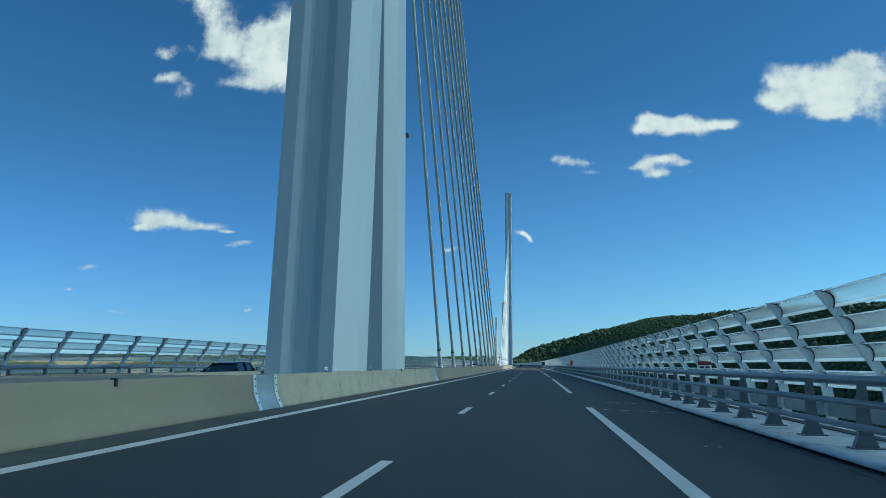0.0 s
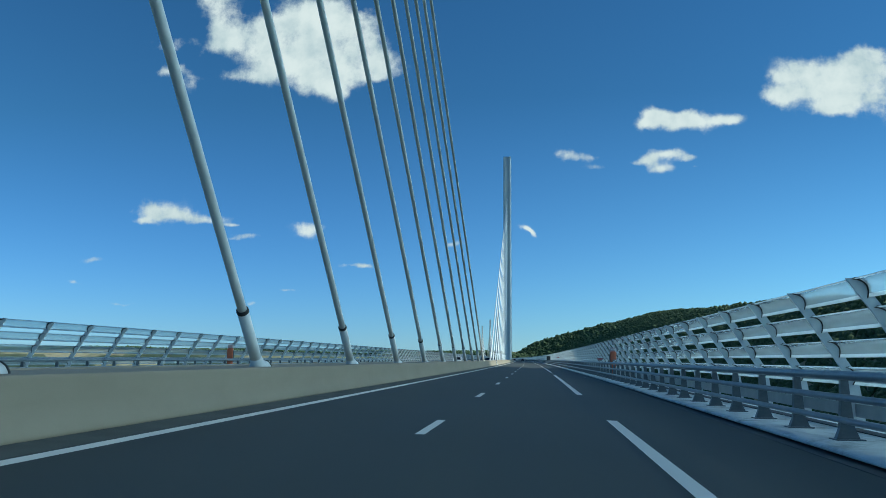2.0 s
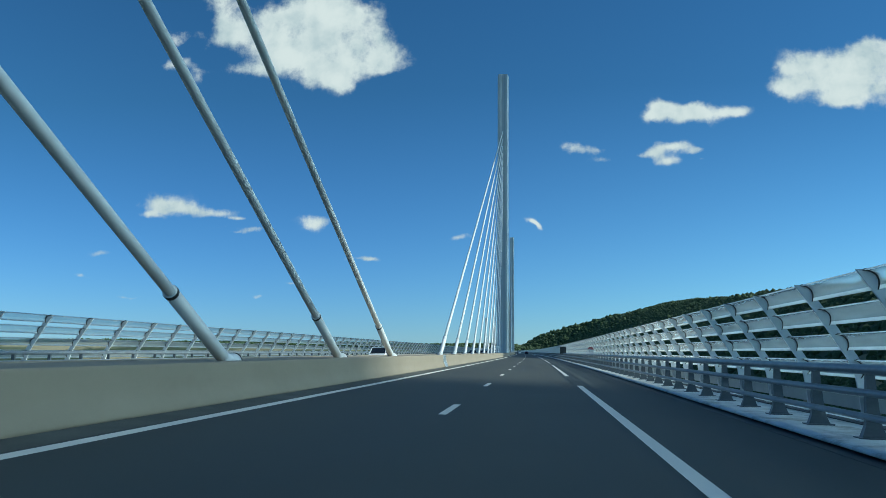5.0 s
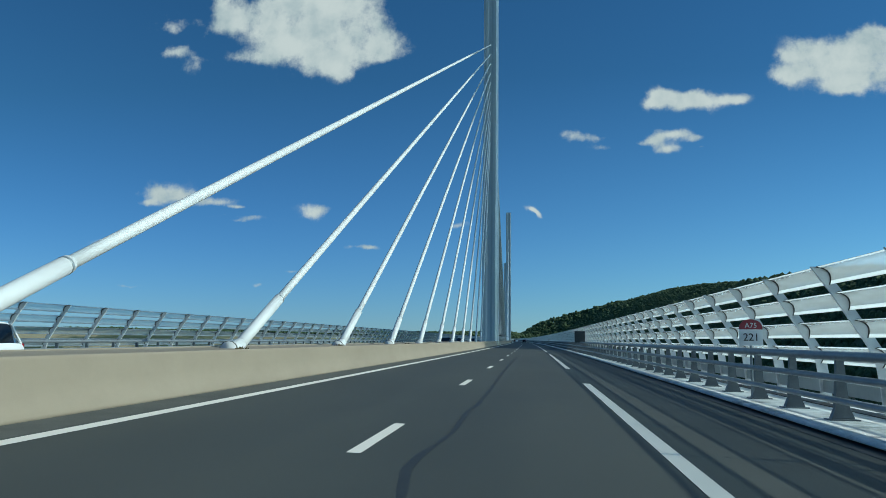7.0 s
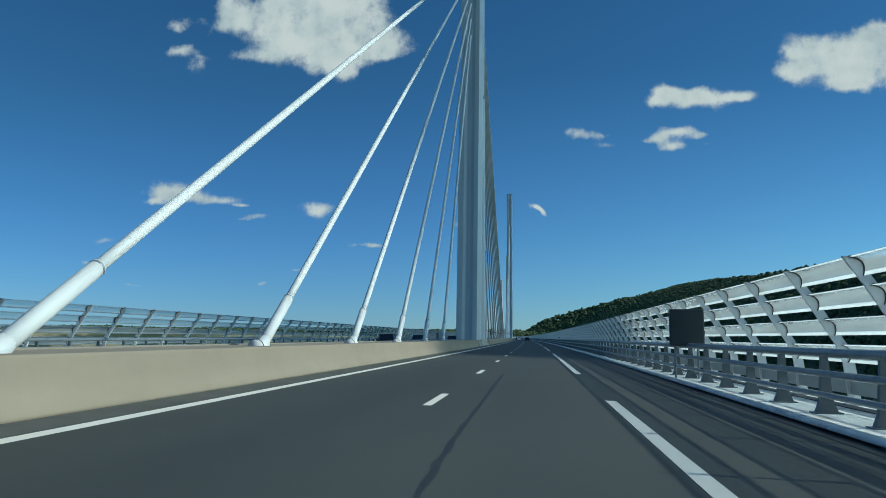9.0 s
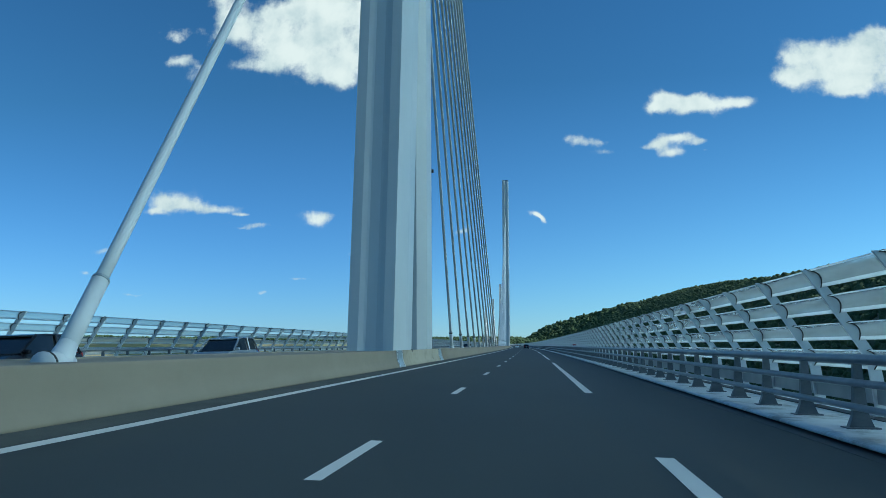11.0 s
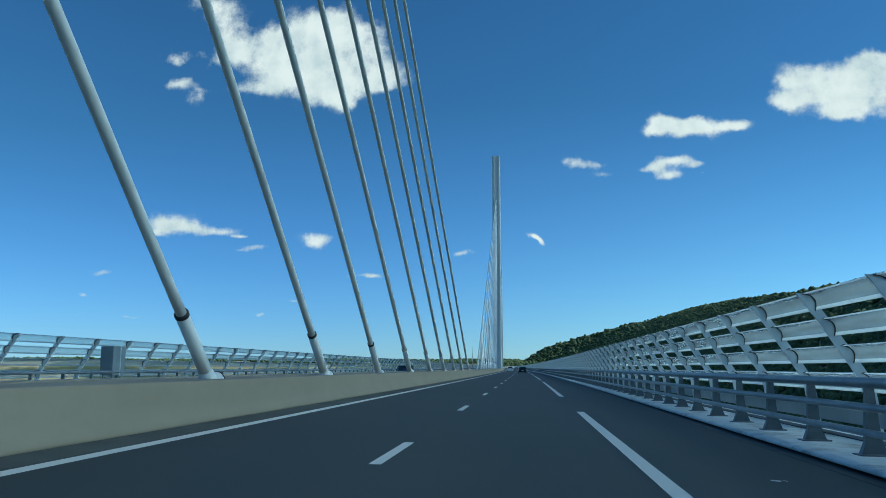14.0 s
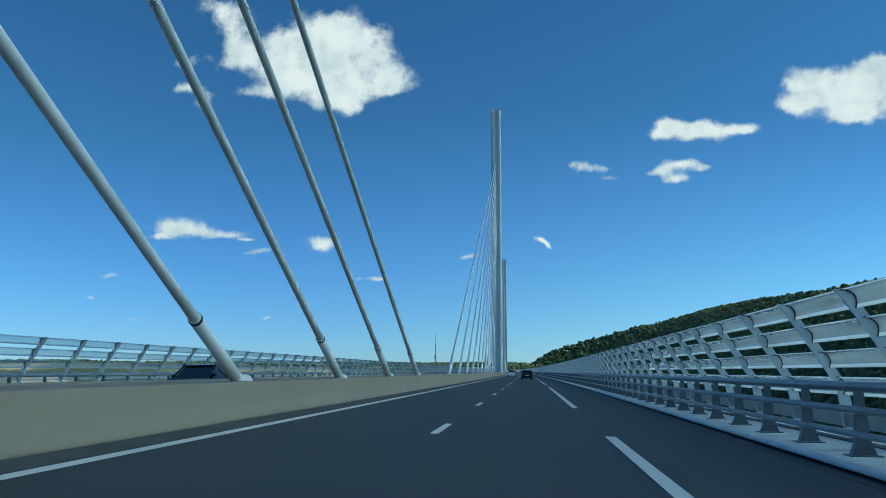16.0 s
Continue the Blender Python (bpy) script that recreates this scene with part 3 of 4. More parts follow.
cuts = [S0]
for k, (a, b) in enumerate(((-12.8, 20.7), (333.2, 351.0), (333.2 + SPAN, 351.0 + SPAN))):
    cuts += [a, b]
cuts.append(S1)
for k, (a, b) in enumerate(zip(cuts, cuts[1:])):
    tan = k % 2 == 0
    median("median_barrier", a + 0.02, b - 0.02, M_TAN if tan else M_GREY, "tan concrete median barrier wall" if tan else "weathered grey concrete median barrier beside the pylon", not tan)
for a, b in zip(cuts[1::2], cuts[2::2]):
    for k in (3,):
        s = a + (b - a) * k / 4
        for sgn in (1, -1):
            ring = [(sgn * (d + 0.002), z) for d, z in BAR] + [(sgn * (d - 0.01), z) for d, z in BAR[::-1]]
            tagged(part("barrier_joint", sweep(ring, s, s + 0.018, 1), M_SEAL), "thin dark vertical joint in the concrete barrier", "joint", kind="structure")
for s0 in (-13.6, 19.9, 171.95, 332.3, 350.2, 332.3 + SPAN, 350.2 + SPAN):
    plate = base("cover_plate", pose(0, 0, 0), "bolted grey steel plate covering a barrier joint", "cover plate", "barrier joint plates")
    for sgn in (1, -1):
        def strip(u0, u1, proud):
            return sweep([(sgn * (d + proud), z) for d, z in BAR] + [(sgn * (d - 0.01), z) for d, z in BAR[::-1]], s0 + u0, s0 + u1, 2)
        part("sheet", strip(0.2, 1.5, 0.008), M_SHEET, plate, "bare grey sheet")
        for u0, u1 in ((0.0, 0.2), (1.5, 1.7)):
            flange = part("flange", strip(u0, u1, 0.03), M_PLATE, plate)
            for z, d in ((0.67, 1.617), (0.5, 1.63), (0.34, 1.65), (0.13, 1.73)):
                um = s0 + (u0 + u1) / 2
                part("bolt", tube(bmesh.new(), at(um, sgn * d, z), at(um, sgn * (d + 0.05), z), 0.018, sides=6), M_DARK, flange)

# ---- stay cables and pylons ----
GAP, PITCH, FIRST_HIGH, HIGH = 35.27, 12.237, 42.3, 2.13
TILT = 0.04         # the pylons stand plumb on a deck that slopes
TOP = 81.0


def leg_half(z):
    """Half lengths of the pylon at a height: inner, widest, outer."""
    lean = 0.082 * z
    return 2.95 - lean, 3.55 - lean, 7.85 - (0.082 * z if z < 35 else 2.87 + 0.055 * (z - 35))


def pylon_outer(z):
    return leg_half(z)[2]


def groove(c):
    """The shallow hollow down a leg's outer face, from its right lip to its left one."""
    out = []
    for k in range(11):
        d = 0.66 - 0.132 * k
        out.append((d, c - 0.13 * min(1.0, (1 - abs(d) / 0.66) / 0.55)))
    return out


def skin(rings):
    bm = bmesh.new()
    loops = [[bm.verts.new(p) for p in ring] for ring in rings]
    n = len(loops[0])
    for p, q in zip(loops, loops[1:]):
        for i in range(n):
            bm.faces.new((p[i], p[(i + 1) % n], q[(i + 1) % n], q[i]))
    bm.faces.new(loops[0]), bm.faces.new(loops[-1])
    return bm


def pylon(s):
    thing = base("pylon", here(s), "tall pale grey painted steel bridge pylon with two legs", "pylon", "bridge pylons")
    for sgn in (-1, 1):
        rings = []
        for z in (-4.0, 0.0, 8.0, 16.0, 24.0, 34.4):
            a, b, c = leg_half(z)
            m = (b + c) / 2
            plan = [(0.9, a), (1.5, b), (1.55, m), (1.2, c)] + groove(c) + [(-1.2, c), (-1.55, m), (-1.5, b), (-0.9, a)]
            rings.append([(d, sgn * u + TILT * z, z) for d, u in plan])
        part("leg", skin(rings), M_STEEL, thing)
    rings = []
    for z in (34.2, 36.0, 45.0, 63.0, TOP):
        c = pylon_outer(z)
        m = min(1.0, c - 1)
        plan = [(1.2, c)] + groove(c) + [(-1.2, c), (-1.55, m), (-1.55, -m), (-1.2, -c)] + [(-d, -u) for d, u in groove(c)] + [(1.2, -c), (1.55, -m), (1.55, m)]
        rings.append([(d, u + TILT * z, z) for d, u in plan])
    part("mast", skin(rings), M_STEEL, thing)
    return thing


for s, o in zip(PYLONS, SHIFT):
    pylon(s + o)


def cable(s_foot, s_top, z_top):
    foot, head = at(s_foot, 0, 0.66), at(s_top, 0, z_top)
    way = (head - foot).normalized()
    thing = base("stay_cable", Matrix.Translation(foot), "white sheathed stay cable with a thicker socket at its foot", "stay cable", "stay cables")
    inv = Matrix.Translation(-foot)

    def put(name, bm, mat, label="", smooth=True):
        bmesh.ops.transform(bm, matrix=inv, verts=bm.verts)
        return part(name, bm, mat, thing, label, smooth)

    put("sheath", tube(bmesh.new(), foot + way * (1.5 / way.z), head, 0.13, sides=16, lengths=48), M_CABLE)
    put("socket", tube(bmesh.new(), foot, foot + way * (1.64 / way.z), 0.172, 0.168, sides=14), M_CABLE)
    if way.y < 0:
        put("collar", tube(bmesh.new(), foot + way * (1.59 / way.z), foot + way * (1.59 / way.z + 0.1), 0.178, sides=14), M_DARK, "black rubber collar")
    else:
        put("collar", tube(bmesh.new(), foot + way * (1.59 / way.z), foot + way * (1.59 / way.z + 0.06), 0.174, sides=14), M_SHEET, "grey sealing collar")
    out = Vector((0, math.copysign(1, way.y), 0))
    put("boot", tube(bmesh.new(), foot - way * 0.25, foot + way * 0.5, 0.27, 0.17, sides=16), M_CABLE)
    put("saddle", tube(bmesh.new(), foot - out * 0.42 + Vector((0, 0, 0.02)), foot + out * 0.25 + Vector((0, 0, 0.02)), 0.25, 0.23, sides=16), M_CABLE)
    put("gasket", tube(bmesh.new(), foot - out * 0.4 + Vector((0, 0, 0.02)), foot - out * 0.36 + Vector((0, 0, 0.02)), 0.265, sides=16), M_DARK, "dark curved gasket")


for p in PYLONS:
    for i in range(11):
        z = FIRST_HIGH + HIGH * i
        for sgn in (-1, 1):
            if p + sgn * (GAP + PITCH * i) > -120:
                cable(p + sgn * (GAP + PITCH * i) - 0.15, p + TILT * z + sgn * (pylon_outer(z) - 0.45), z)

# ---- kerbs, safety rails and wind screens ----
for side in (1, -1):
    prof = [(K0 + 0.16, Z0 - 0.3), (K0 + 0.15, Z0 + 0.04), (K0 + 0.01, Z0 + 0.045), (K0, Z0 + 0.06), (K0 + 0.005, Z0 + 0.085), (K0 + 0.03, Z0 + 0.102), (K0 + 0.12, Z0 + 0.11), (13.75, Z0 + 0.1), (13.77, Z0 - 0.3)]
    bm = sweep([(side * d, z) for d, z in prof], S0, S1, 8)
    tagged(part("kerb", bm, M_KERB), "pale concrete kerb under the safety rail", "kerb", kind="structure")
    bm = sweep([(side * d, z) for d, z in ((13.78, Z0 - 0.3), (13.78, Z0 - 0.02), (15.5, Z0 + 0.02), (15.5, Z0 - 0.3))], S0, S1, 8)
    tagged(part("walkway", bm, M_KERB), "pale service walkway along the deck's edge", "walkway", kind="structure")

for side in (1, -1):
    bm = sweep([(side * d, z) for d, z in ((14.55, Z0 + 0.0), (14.55, Z0 + 0.016), (14.84, Z0 + 0.02), (14.84, Z0 + 0.0))], S0, S1, 8)
    tagged(part("foot_strip", bm, M_NEAR_BLACK), "dark strip along the foot of the wind screen", "drain", kind="structure")

RZ = Z0 + 0.1       # kerb top


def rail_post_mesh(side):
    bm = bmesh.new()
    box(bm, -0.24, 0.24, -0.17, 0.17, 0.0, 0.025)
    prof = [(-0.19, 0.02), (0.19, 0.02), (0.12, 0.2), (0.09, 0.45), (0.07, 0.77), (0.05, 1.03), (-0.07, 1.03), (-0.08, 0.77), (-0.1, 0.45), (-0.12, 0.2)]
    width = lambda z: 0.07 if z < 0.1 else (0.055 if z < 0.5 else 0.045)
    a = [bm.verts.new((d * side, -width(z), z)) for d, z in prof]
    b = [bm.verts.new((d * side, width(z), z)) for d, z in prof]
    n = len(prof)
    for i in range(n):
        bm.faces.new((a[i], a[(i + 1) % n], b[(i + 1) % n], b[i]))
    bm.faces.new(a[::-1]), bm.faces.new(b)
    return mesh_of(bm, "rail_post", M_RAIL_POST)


RAIL_PITCH, RAIL_PHASE = 2.4985, 1.79
for side in (1, -1):
    thing = base("safety_rail", pose(0, 0, 0), "galvanised steel vehicle safety rail with three horizontal tubes", "safety rail", "bridge safety rails", "structure")
    me = rail_post_mesh(side)
    i0 = math.ceil((NEAR0 - RAIL_PHASE) / RAIL_PITCH)
    far = []
    for i in range(i0 - 20, i0 + 700):
        s = RAIL_PHASE + RAIL_PITCH * i
        m = here(s, side * 13.28, RZ)
        if i0 <= i < i0 + 280:
            ob = new("rail_post", me)
            ob.parent = thing
            ob.matrix_basis = m
        else:
            far.append(m)
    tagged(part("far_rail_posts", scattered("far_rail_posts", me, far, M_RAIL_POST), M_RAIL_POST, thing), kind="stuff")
    for z, r, d in ((1.07, 0.08, 13.2), (0.71, 0.06, 13.16), (0.34, 0.055, 13.16)):
        ring = [(side * (d + r * 1.3 * math.cos(a)), RZ + z + r * math.sin(a)) for a in (2 * math.pi * k / 10 for k in range(10))]
        part("rail_tube", sweep(ring, S0, S1, 6), M_RAIL, thing, smooth=True)

# wind screen: bowed posts that lean in, four clear lamellae a bay
POST_LINE = [(14.95, -0.4), (14.9, 0.2), (14.85, 0.55), (14.72, 0.92), (14.38, 1.47), (14.05, 2.0), (13.7, 2.5)]
LAMELLAE = [(0, 13.7, 2.5, 13.94, 2.16), (1, 14.05, 2.0, 14.27, 1.66), (2, 14.38, 1.47, 14.6, 1.13), (3, 14.73, 0.93, 14.85, 0.55)]
BAY, BAY_PHASE = 3.3853, {1: 1.62, -1: 0.97}


def bowed(d0, z0, d1, z1, f, lift):
    """A point on a lamella's curve, f from its upper to its lower edge, lifted off the post's line away from the road."""
    ux, uz = d1 - d0, z1 - z0
    L = math.hypot(ux, uz)
    return d0 + ux * f + abs(uz) / L * lift, z0 + uz * f + abs(ux) / L * lift


FIN = 0.12


def screen_post_mesh(side):
    bm = bmesh.new()
    rings = []
    w = 0.03
    for d, z in POST_LINE:
        rings.append([bm.verts.new((side * (d + o), y, z)) for o, y in ((-FIN, -w), (FIN, -w), (FIN, w), (-FIN, w))])
    for a, b in zip(rings, rings[1:]):
        for i in range(4):
            bm.faces.new((a[i], a[(i + 1) % 4], b[(i + 1) % 4], b[i]))
    bm.faces.new(rings[0]), bm.faces.new(rings[-1])
    box(bm, min(side * 14.75, side * 15.15), max(side * 14.75, side * 15.15), -0.16, 0.16, Z0 + 0.02, Z0 + 0.05)
    dark = []
    n = 8
    for _, d0, z0, d1, z1 in LAMELLAE:
        curve = [bowed(d0, z0, d1, z1, k / n, BOW * 4 * (k / n) * (1 - k / n) + 0.02) for k in range(n + 1)]
        a = [bm.verts.new((side * d, -0.022, z)) for d, z in curve]
        b = [bm.verts.new((side * d, 0.022, z)) for d, z in curve]
        m = len(curve)
        for i in range(m):
            bm.faces.new((a[i], a[(i + 1) % m], b[(i + 1) % m], b[i]))
        bm.faces.new(a[::-1]), bm.faces.new(b)
        for y in (-0.06, 0.035):
            strip = []
            for k in range(n + 1):
                f = k / n
                p = [bowed(d0, z0, d1, z1, f, BOW * 4 * f * (1 - f) + o) for o in (-0.035, 0.03)]
                strip.append([bm.verts.new((side * d, yy, z)) for yy in (y, y + 0.025) for d, z in p])
            for p, q in zip(strip, strip[1:]):
                for i, j in ((0, 1), (1, 3), (3, 2), (2, 0)):
                    dark.append(bm.faces.new((p[i], p[j], q[j], q[i])))
    for f in dark:
        f.material_index = 1
    me = mesh_of(bm, "screen_post", M_POST)
    me.materials.append(M_DARK)
    return me


BOW = 0.13


def lamella_mesh(side, d0, z0, d1, z1):
    """A panel bowed away from the road, one bay long."""
    bm = bmesh.new()
    rings = []
    n = 8
    for y in (0.03, BAY - 0.03):
        ring = []
        for thick in (0.0, 0.015):
            order = range(n + 1) if thick == 0 else range(n, -1, -1)
            for k in order:
                f = k / n
                d, z = bowed(d0, z0, d1, z1, f, BOW * 4 * f * (1 - f) - thick)
                ring.append(bm.verts.new((side * d, y, z)))
        rings.append(ring)
    m = len(rings[0])
    for i in range(m):
        face = bm.faces.new((rings[0][i], rings[0][(i + 1) % m], rings[1][(i + 1) % m], rings[1][i]))
        face.material_index = 2 if i in (n, n + 1, 2 * n, m - 1) else (0 if i > n else 1)
    me = mesh_of(bm, "lamella", M_ACRYLIC)
    for k, p in enumerate(me.polygons):
        p.use_smooth = k not in (n, m - 1)
    me.materials.append(M_CLEAR)
    me.materials.append(M_RIM_EDGE)
    return me


for side in (1, -1):
    thing = base("wind_screen", pose(0, 0, 0), "tall wind screen of bowed clear panels on leaning grey posts", "wind screen", "bridge wind screens", "structure")
    post = screen_post_mesh(side)
    lams = [lamella_mesh(side, *l[1:]) for l in LAMELLAE]
    i0 = math.ceil((NEAR0 - BAY_PHASE[side]) / BAY)
    far_posts, far_lams = [], []
    for i in range(i0 - 20, i0 + 650):
        m = here(BAY_PHASE[side] + BAY * i)
        near = [("screen_post", post)] if i0 <= i < i0 + 290 else []
        if i0 <= i < i0 + 75:
            near += [("lamella", me) for me in lams]
        else:
            far_lams.append(m)
        if not near or near[0][0] != "screen_post":
            far_posts.append(m)
        for name, me in near:
            ob = new(name, me)
            ob.parent = thing
            ob.matrix_basis = m
    for z0, z1, d0, d1 in ((0.2, 0.3, 14.62, 14.82), (-0.12, 0.16, 14.86, 14.9)):
        part("lower_beam" if z0 > 0 else "toe_panel", sweep([(side * d, z) for d, z in ((d0, z0), (d1, z0), (d1, z1), (d0, z1))], S0, S1, 6), M_WHITE if z0 > 0 else M_SHEET, thing)
    tagged(part("far_screen_posts", scattered("far_screen_posts", post, far_posts, M_POST), M_POST, thing), kind="stuff")
    for me in lams:
        tagged(part("far_lamellae", scattered("far_lamellae", me, far_lams, M_ACRYLIC, True), M_ACRYLIC, thing), kind="stuff")

# ---- dark gutters, faded marks and crack sealing on the asphalt ----
for side in (1, -1):
    bm = sweep([(side * d, deck_z(d) + h) for d, h in ((K0 - 0.26, 0.004), (K0 + 0.149, 0.004), (K0 + 0.149, -0.02), (K0 - 0.26, -0.02))], S0, S1, 8)
    tagged(part("gutter", bm, M_NEAR_BLACK), "dark strip along the kerb", "gutter", kind="structure")


M_DUST = plain("dusty_asphalt", (0.06, 0.063, 0.058), (0.1, 0.102, 0.092), 0.9, 0, 0.8, 60, 0.3)
for side in (1, -1):
    bm = sweep([(side * d, deck_z(d) + h) for d, h in ((1.7, 0.003), (2.5, 0.003), (2.5, -0.02), (1.7, -0.02))], S0, S1, 8)
    tagged(part("dusty_verge", bm, M_DUST), "dusty strip of asphalt beside the median barrier", "verge", kind="structure")


def faded_mark(s, d0, d1, n, seed):
    rng = random.Random(seed)
    thing = base("faded_mark", here(s, d0, deck_z(d0)), "faded broken white paint line across the hard shoulder", "road marking", "faded shoulder marks")
    step = (d1 - d0) / n
    for k in range(n):
        bm = bmesh.new()
        x0, x1 = k * step + rng.uniform(0, 0.05), (k + 1) * step - rng.uniform(0.06, 0.14)
        y0 = rng.uniform(-0.05, 0.05)
        vs = [bm.verts.new((x, y + y0, -FALL * x + 0.006)) for x, y in ((x0, -0.06), (x1, -0.04), (x1 - 0.04, 0.07), (x0 + 0.03, 0.05))]
        bm.faces.new(vs)
        part("stroke", bm, M_PAINT, thing)


def pylon_plate(s, w):
    """A small lettered plate on a short stem, by the pylon's foot."""
    thing = base("number_plate_sign", here(s, 1.55, 0.765), "small white lettered plate on a dark stem beside the pylon", "sign", "pylon plates")
    part("stem", tube(bmesh.new(), (0, 0, 0), (0, 0, 0.06), 0.03, sides=8), M_DARK, thing)
    bm = bmesh.new()
    box(bm, -0.012, 0.012, -w, w, 0.055, 0.17, bevel=0.003)
    part("plate", bm, M_SIGN, thing)
    for k in range(3):
        bm = bmesh.new()
        box(bm, 0.0125, 0.015, -w * 0.8 + k * w * 0.55, -w * 0.45 + k * w * 0.55, 0.085, 0.14)
        part("bar", bm, M_INK, thing)


def barrier_clip(s):
    """A small dark hook that hangs over the parapet's edge."""
    thing = base("barrier_clip", here(s, 1.6, 0.0), "small dark steel hook hung over the barrier's edge", "hook", "barrier hooks")
    bm = bmesh.new()
    box(bm, 0.018, 0.05, -0.03, 0.03, 0.66, 0.79, bevel=0.006)
    part("tongue", bm, M_DARK, thing)
    bm = bmesh.new()
    box(bm, -0.06, 0.0175, -0.03, 0.03, 0.768, 0.79, bevel=0.006)
    part("top_strap", bm, M_DARK, thing)


for s in (-19.78, 7.58, 12.0, 337.5):
    barrier_clip(s)
pylon_plate(-6.7, 0.2)
pylon_plate(0.35, 0.06)
faded_mark(-7.0, 10.1, 12.3, 5, 1)
faded_mark(91.4, 10.1, 12.2, 5, 2)
faded_mark(-17.6, 10.9, 11.3, 2, 3)
faded_mark(-2.0, 10.6, 12.4, 6, 4)
faded_mark(386.0, 10.2, 12.2, 5, 5)
faded_mark(391.5, 11.15, 11.34, 2, 6)


def crack(points, width, seed):
    rng = random.Random(seed)
    fine = []
    for (s0, d0), (s1, d1) in zip(points, points[1:]):
        n = max(2, int((s1 - s0) / 0.5))
        for k in range(n):
            f = k / n
            fine.append((s0 + (s1 - s0) * f, d0 + (d1 - d0) * f + rng.uniform(-0.03, 0.03)))
    bm = bmesh.new()
    rows_ = []
    for s, d in fine:
        w = width * rng.uniform(0.4, 1.2)
        rows_.append([bm.verts.new(at(s, d + o, deck_z(d) + 0.003)) for o in (-w, w)])
    for a, b in zip(rows_, rows_[1:]):
        bm.faces.new((a[0], a[1], b[1], b[0]))
    tagged(part("crack_seal", bm, M_SEAL), "dark wandering line of crack sealing on the asphalt", "crack seal", "crack seals")


crack([(170, 7.2), (181, 7.15), (183, 6.95), (186, 7.1), (188, 7.04), (191, 7.12), (203, 7.02), (222, 6.95), (225.4, 7.16), (226.8, 7.1), (227.9, 6.93), (233.6, 7.18), (237, 7.34), (244, 7.2), (262, 7.1)], 0.05, 3)
crack([(224, 9.25), (226.9, 9.2), (228.3, 9.29), (231, 9.1), (236, 9.2)], 0.03, 5)

# ---- signs, boards, cabinets and the mast ----


def words(text, size, mat, parent, x, y, z):
    cu = bpy.data.curves.new("lettering", "FONT")
    cu.body, cu.size, cu.align_x, cu.align_y, cu.extrude = text, size, "CENTER", "CENTER", 0.002
    ob = new("lettering", cu)
    ob.data.materials.append(mat)
    ob.parent = parent
    ob.matrix_basis = pose(x, y, z, 90, 0, 0)
    return ob


def km_marker(s, d):
    thing = base("distance_marker", here(s, d, RZ), "white kilometre marker with a rounded red top", "road sign")
    w, h0, h1, h2 = 0.27, 1.2, 1.58, 1.62
    def plate(pts, y0, y1):
        bm = bmesh.new()
        a = [bm.verts.new((x, y0, z)) for x, z in pts]
        b = [bm.verts.new((x, y1, z)) for x, z in pts]
        n = len(pts)
        for i in range(n):
            bm.faces.new((a[i], a[(i + 1) % n], b[(i + 1) % n], b[i]))
        bm.faces.new(a), bm.faces.new(b[::-1])
        return bm
    part("plate", plate([(-w, h0), (w, h0), (w, h1), (-w, h1)], -0.015, 0.015), M_SIGN, thing)
    top = [(w * math.cos(a), h1 + 0.002 + 0.24 * math.sin(a) ** 0.8) for a in (math.pi * k / 12 for k in range(13))]
    part("red_top", plate(top, -0.015, 0.015), M_RED, thing, "rounded red upper plate")
    part("stem", tube(bmesh.new(), (0, 0.03, 0.0), (0, 0.03, 1.3), 0.03, sides=8), M_RAIL, thing)
    words("A75", 0.17, M_SIGN, thing, 0, -0.02, h1 + 0.09)
    words("221", 0.25, M_INK, thing, 0, -0.02, 1.39)


def small_marker(s, d, flip=0.0):
    thing = base("hectometre_marker", here(s, d, RZ + 0.08, flip), "small white marker plate with a red upper half", "road sign", "hectometre markers")
    bm = bmesh.new()
    box(bm, -0.21, 0.21, -0.012, 0.012, 1.09, 1.215, bevel=0.004)
    part("plate", bm, M_SIGN, thing)
    bm = bmesh.new()
    box(bm, -0.21, 0.21, -0.012, 0.012, 1.218, 1.34, bevel=0.004)
    part("red_top", bm, M_RED, thing, "red upper plate")
    part("stem", tube(bmesh.new(), (0, 0.03, -0.08), (0, 0.03, 1.3), 0.022, sides=8), M_RAIL, thing)
    for k, (x0, x1) in enumerate(((-0.15, -0.03), (0.02, 0.15))):
        bm = bmesh.new()
        box(bm, x0, x1, -0.016, -0.0125, 1.12, 1.185)
        part("bar", bm, M_INK, thing)


km_marker(194.8, 13.3)
for s in (-5.5, 94.9, 392.6):
    small_marker(s, 13.4)


